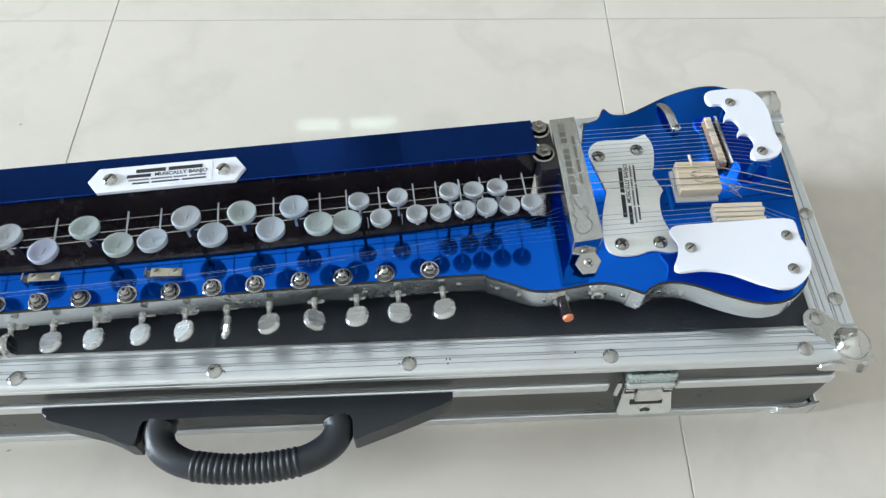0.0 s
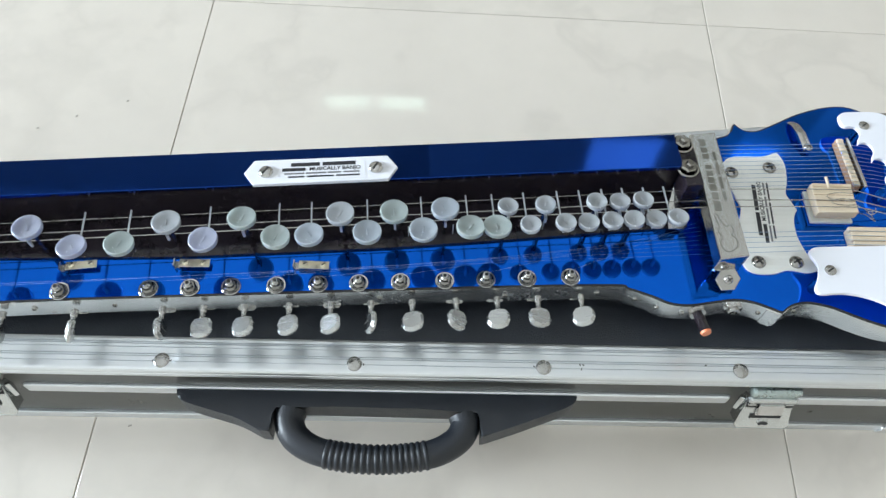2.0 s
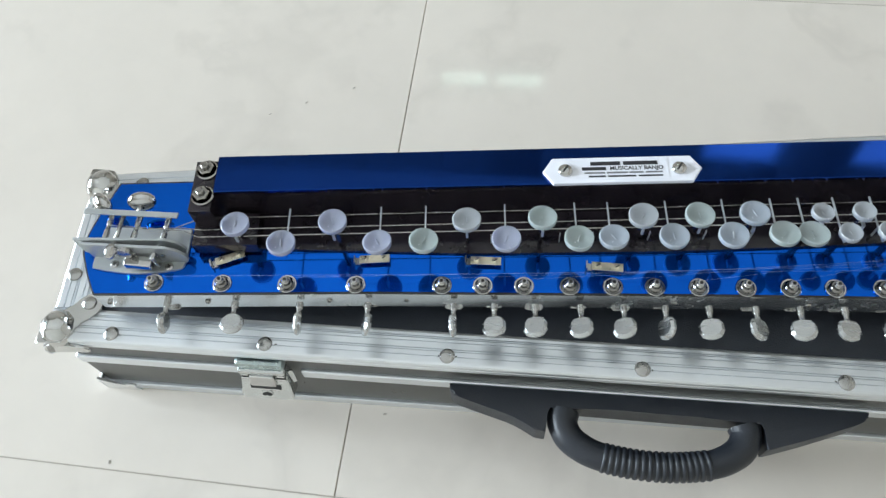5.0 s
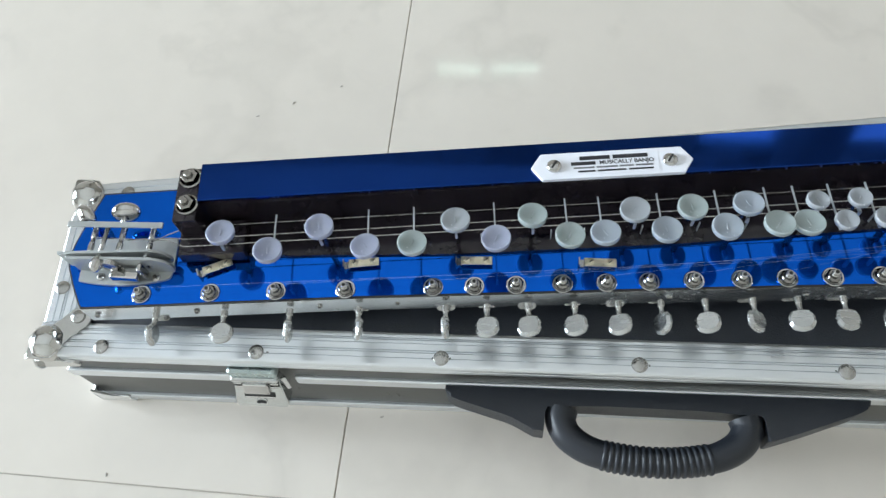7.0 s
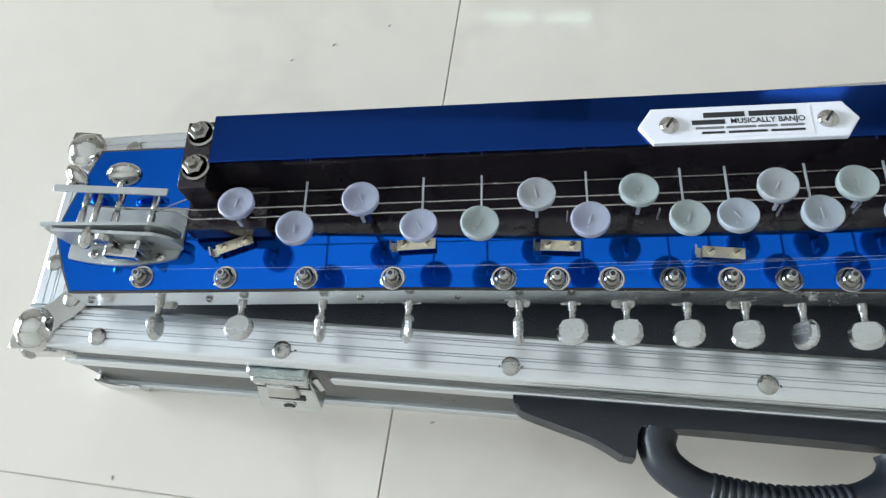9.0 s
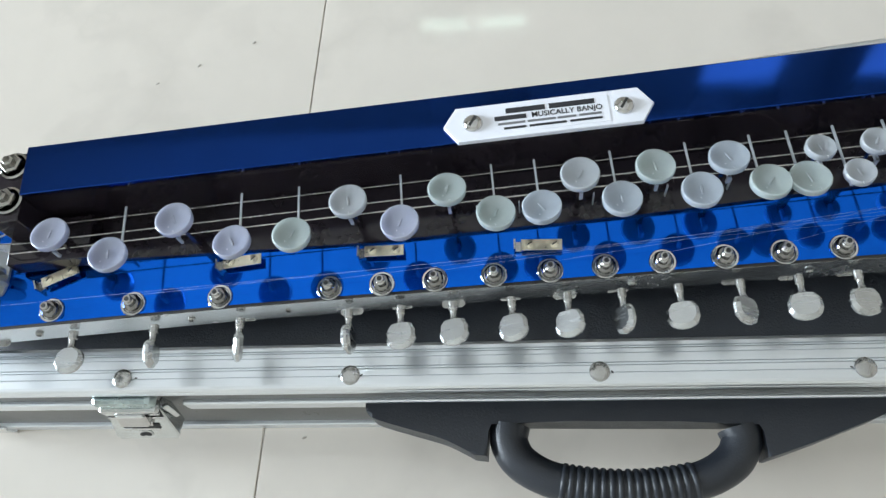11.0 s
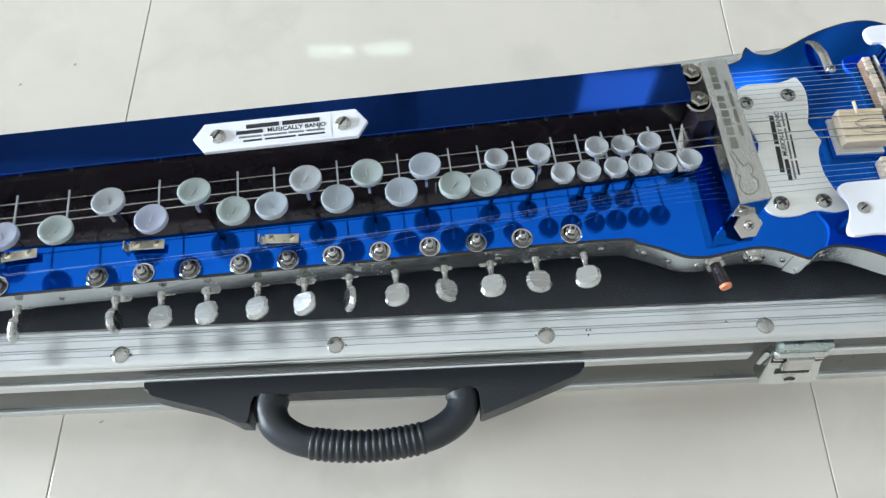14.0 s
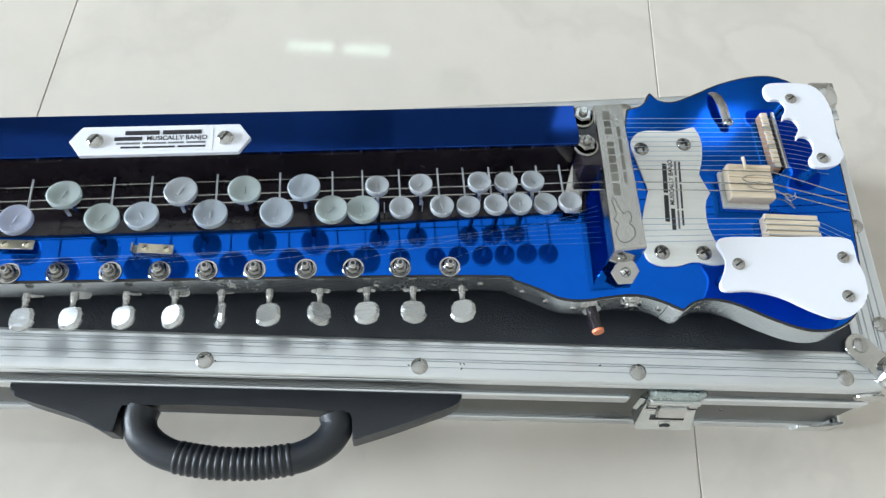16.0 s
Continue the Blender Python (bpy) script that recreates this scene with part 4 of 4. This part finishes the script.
part("bracket_plate", prism(B(), [(x * 1.05 + 0.0150, z) for x, z in FP], -0.0010, 0.0010, 0.0003, pose(-0.001, 0.0690, 0.002, 90, 0, 3)), M_BRACKET, hb)
part("bracket_lip", box(B(), -0.4140, -0.3420, 0.0690, 0.0735, 0.1822, 0.1836, bevel=0.0003), M_BRACKET, hb)
for x in (-0.3960, -0.3745, -0.3520):
    part("string_rod", lathe(B(), [(0, 0), (0.0022, 0), (0.0022, 0.010), (0.0016, 0.011), (0.0016, 0.014), (0.0022, 0.015), (0.0022, 0.030), (0, 0.030)], pose(x, 0.0745, 0.1755, 90, 0, 0), 14), M_STEEL, hb)
    screw_head(hb, pose(x + 0.002, 0.0439, 0.1715, 90, 0, 0), 0.0022, mat=M_STEEL, dome=0.5)
for x, y in ((-0.3900, 0.0390), (-0.3480, 0.0395)):
    screw_head(hb, pose(x, y, TOPZ + 0.0020), 0.0032, mat=M_STEEL, dome=0.4)
gear = part("worm_gear", lathe(B(), [(0, 0), (0.0058, 0), (0.0058, 0.0035), (0.0025, 0.0042), (0, 0.0042)], pose(-0.3770, 0.0435, 0.1765, 90, 0, 0), 12), M_STEEL, hb, smooth=15)
part("gear_case", box(B(), -0.3790, -0.3580, 0.0345, 0.0430, 0.1640, 0.1710, bevel=0.0012), M_CHROME, hb)
part("gear_case", box(B(), -0.3560, -0.3530, 0.0370, 0.0430, 0.1640, 0.1780, bevel=0.0006), M_STEEL, hb)


def oval_button(x, y, z, turn, r=0.0110):
    m = pose(x, y, z, 62, 0, turn) @ Matrix.Diagonal((1.0, 0.72, 0.5, 1))
    bm = B()
    bmesh.ops.create_icosphere(bm, subdivisions=3, radius=r, matrix=m)
    o = part("button", bm, M_CHROME, hb, "oval chrome tuner button", smooth=70)
    part("button_shaft", tube(B(), [(x, y, z), (x + 0.001, 0.072, 0.1800)], 0.0018, 8), M_STEEL, o)


oval_button(-0.3755, 0.0845, 0.1780, 8)
oval_button(-0.4080, 0.0830, 0.1740, -40)
oval_button(-0.3855, 0.0415, 0.1790, 80, 0.0068)

# strings
def row_y(x, off):
    return 0.0590 + 0.0816 * (x + 0.294) + off


for j, off in enumerate((0.016, 0.006, 0.000)):
    rod_x = (-0.3520, -0.3745, -0.3960)[j]
    pts = [(rod_x, 0.0590 + 0.002 * j, 0.1778), (-0.3360, row_y(-0.336, off * 0.35 + 0.005), 0.1800), (-0.3250, row_y(-0.325, off), 0.1790), (0.2600, row_y(0.26, off), 0.1830), (0.3480, row_y(0.348, off), 0.1763), (0.3780, row_y(0.378, off - 0.002), 0.1760), (0.4375, 0.1215 - 0.0065 * j, 0.1606)]
    part("melody_string", tube(B(), pts, 0.00042, 6), M_STEEL, banjo, "steel melody string")
for i, (x, k) in enumerate(POSTS[::2]):
    end = 0.0720 + 0.0040 * i
    part("drone_string", tube(B(), [(x, post_y(x) + 0.0022, TOPZ + 0.0068), (0.2560, end, TOPZ + 0.0085)], 0.00004, 5), M_STRING, banjo)
for i in range(11):
    y0, y1 = 0.1310 + 0.0040 * i, 0.1380 + 0.0040 * i
    part("drone_string", tube(B(), [(0.2640, y0, 0.1700), (0.3850, y1, 0.1692), (0.4050, y1, 0.1660), (0.4290, y1, 0.1606)], 0.00016, 5), M_STRING, banjo)
for i in range(5):
    y0, y1 = 0.0720 + 0.0045 * i, 0.0762 + 0.0040 * i
    part("drone_string", tube(B(), [(0.2640, y0, 0.1690), (0.3680, y1 + 0.002, 0.1701), (0.4050, y1 + 0.002, 0.1701), (0.4330, y1 - 0.004, 0.1606)], 0.00018, 5), M_STRING, banjo)

# edge fittings
for x in (-0.392, -0.318, -0.228, -0.172, -0.072, 0.018, 0.110, 0.178, 0.206, 0.221, 0.239, 0.296, 0.322):
    screw_head(banjo, pose(x, front_y(x) - 0.0016, 0.1490, 90, 0, 0), 0.0022, name="band_screw", mat=M_STEEL, dome=0.55)
kx, ky = 0.2505, front_y(0.2505) - 0.0016
kn = part("volume_knob", lathe(B(), [(0, 0), (0.0052, 0), (0.0052, 0.002), (0.0036, 0.0025), (0.0036, 0.005), (0.0042, 0.0055), (0.0040, 0.017), (0, 0.017)], pose(kx, ky, 0.1490, 82, 0, 10), 16), M_BLACK, banjo, "black control knob with an orange end")
part("knob_cap", lathe(B(), [(0, 0.0172), (0.0040, 0.0172), (0.0036, 0.0190), (0, 0.0192)], pose(kx, ky, 0.1490, 82, 0, 10), 16), M_ORANGE, kn)
part("knob_nut", lathe(B(), [(0.0037, 0), (0.0066, 0), (0.0066, 0.0024), (0.0037, 0.0026)], pose(kx, ky, 0.1490, 82, 0, 10), 6), M_CHROME, kn, smooth=20)
jx, jy = 0.2775, front_y(0.2775) - 0.0016
jk = part("jack_socket", lathe(B(), [(0, 0.002), (0.0028, 0.002), (0.0028, 0.0045), (0.0046, 0.0045), (0.0046, 0.0022), (0.0068, 0.0020), (0.0068, 0), (0, 0)], pose(jx, jy, 0.1490, 90, 0, 0), 18), M_CHROME, banjo, "chrome jack socket")
part("band_joint", box(B(), 0.2985, 0.3075, -0.0008, 0.0004, 0.1375, 0.1580, Matrix.Translation((0, front_y(0.303) - 0.0018, 0)) @ Matrix.Translation((0.303, 0, 0)) @ pose(0, 0, 0, 0, 0, -24) @ Matrix.Translation((-0.303, 0, 0)), 0.0003), M_BAND, banjo)

# ---- small marks on the floor, and the tiles ----
for x, y, a in ((-0.370, 0.310, 30), (-0.333, 0.328, 60), (-0.283, 0.351, 50), (-0.435, -0.073, 100), (-0.201, -0.013, 20)):
    bm = B()
    bmesh.ops.create_icosphere(bm, subdivisions=2, radius=0.0012, matrix=pose(x, y, 0.0003, 0, 0, a) @ Matrix.Diagonal((1.6, 0.7, 0.25, 1)))
    tagged(part("dirt_speck", bm, M_GROUT, None), "tiny dark speck of dirt on the tiles", "dirt", "specks on the floor")

TILE = 0.6
tile_mesh = None
for i in range(-10, 5):
    for j in range(-5, 5):
        at = ROOM @ pose(TILE * (i + 0.5), TILE * (j + 0.5), 0)
        if tile_mesh is None:
            t = part("tile", box(B(), -0.2995, 0.2995, -0.2995, 0.2995, -0.008, 0, bevel=0.0006), M_TILE, floor, "polished cream tile", at=at)
            tile_mesh = t.data
        else:
            place("tile", tile_mesh, floor, at=at)
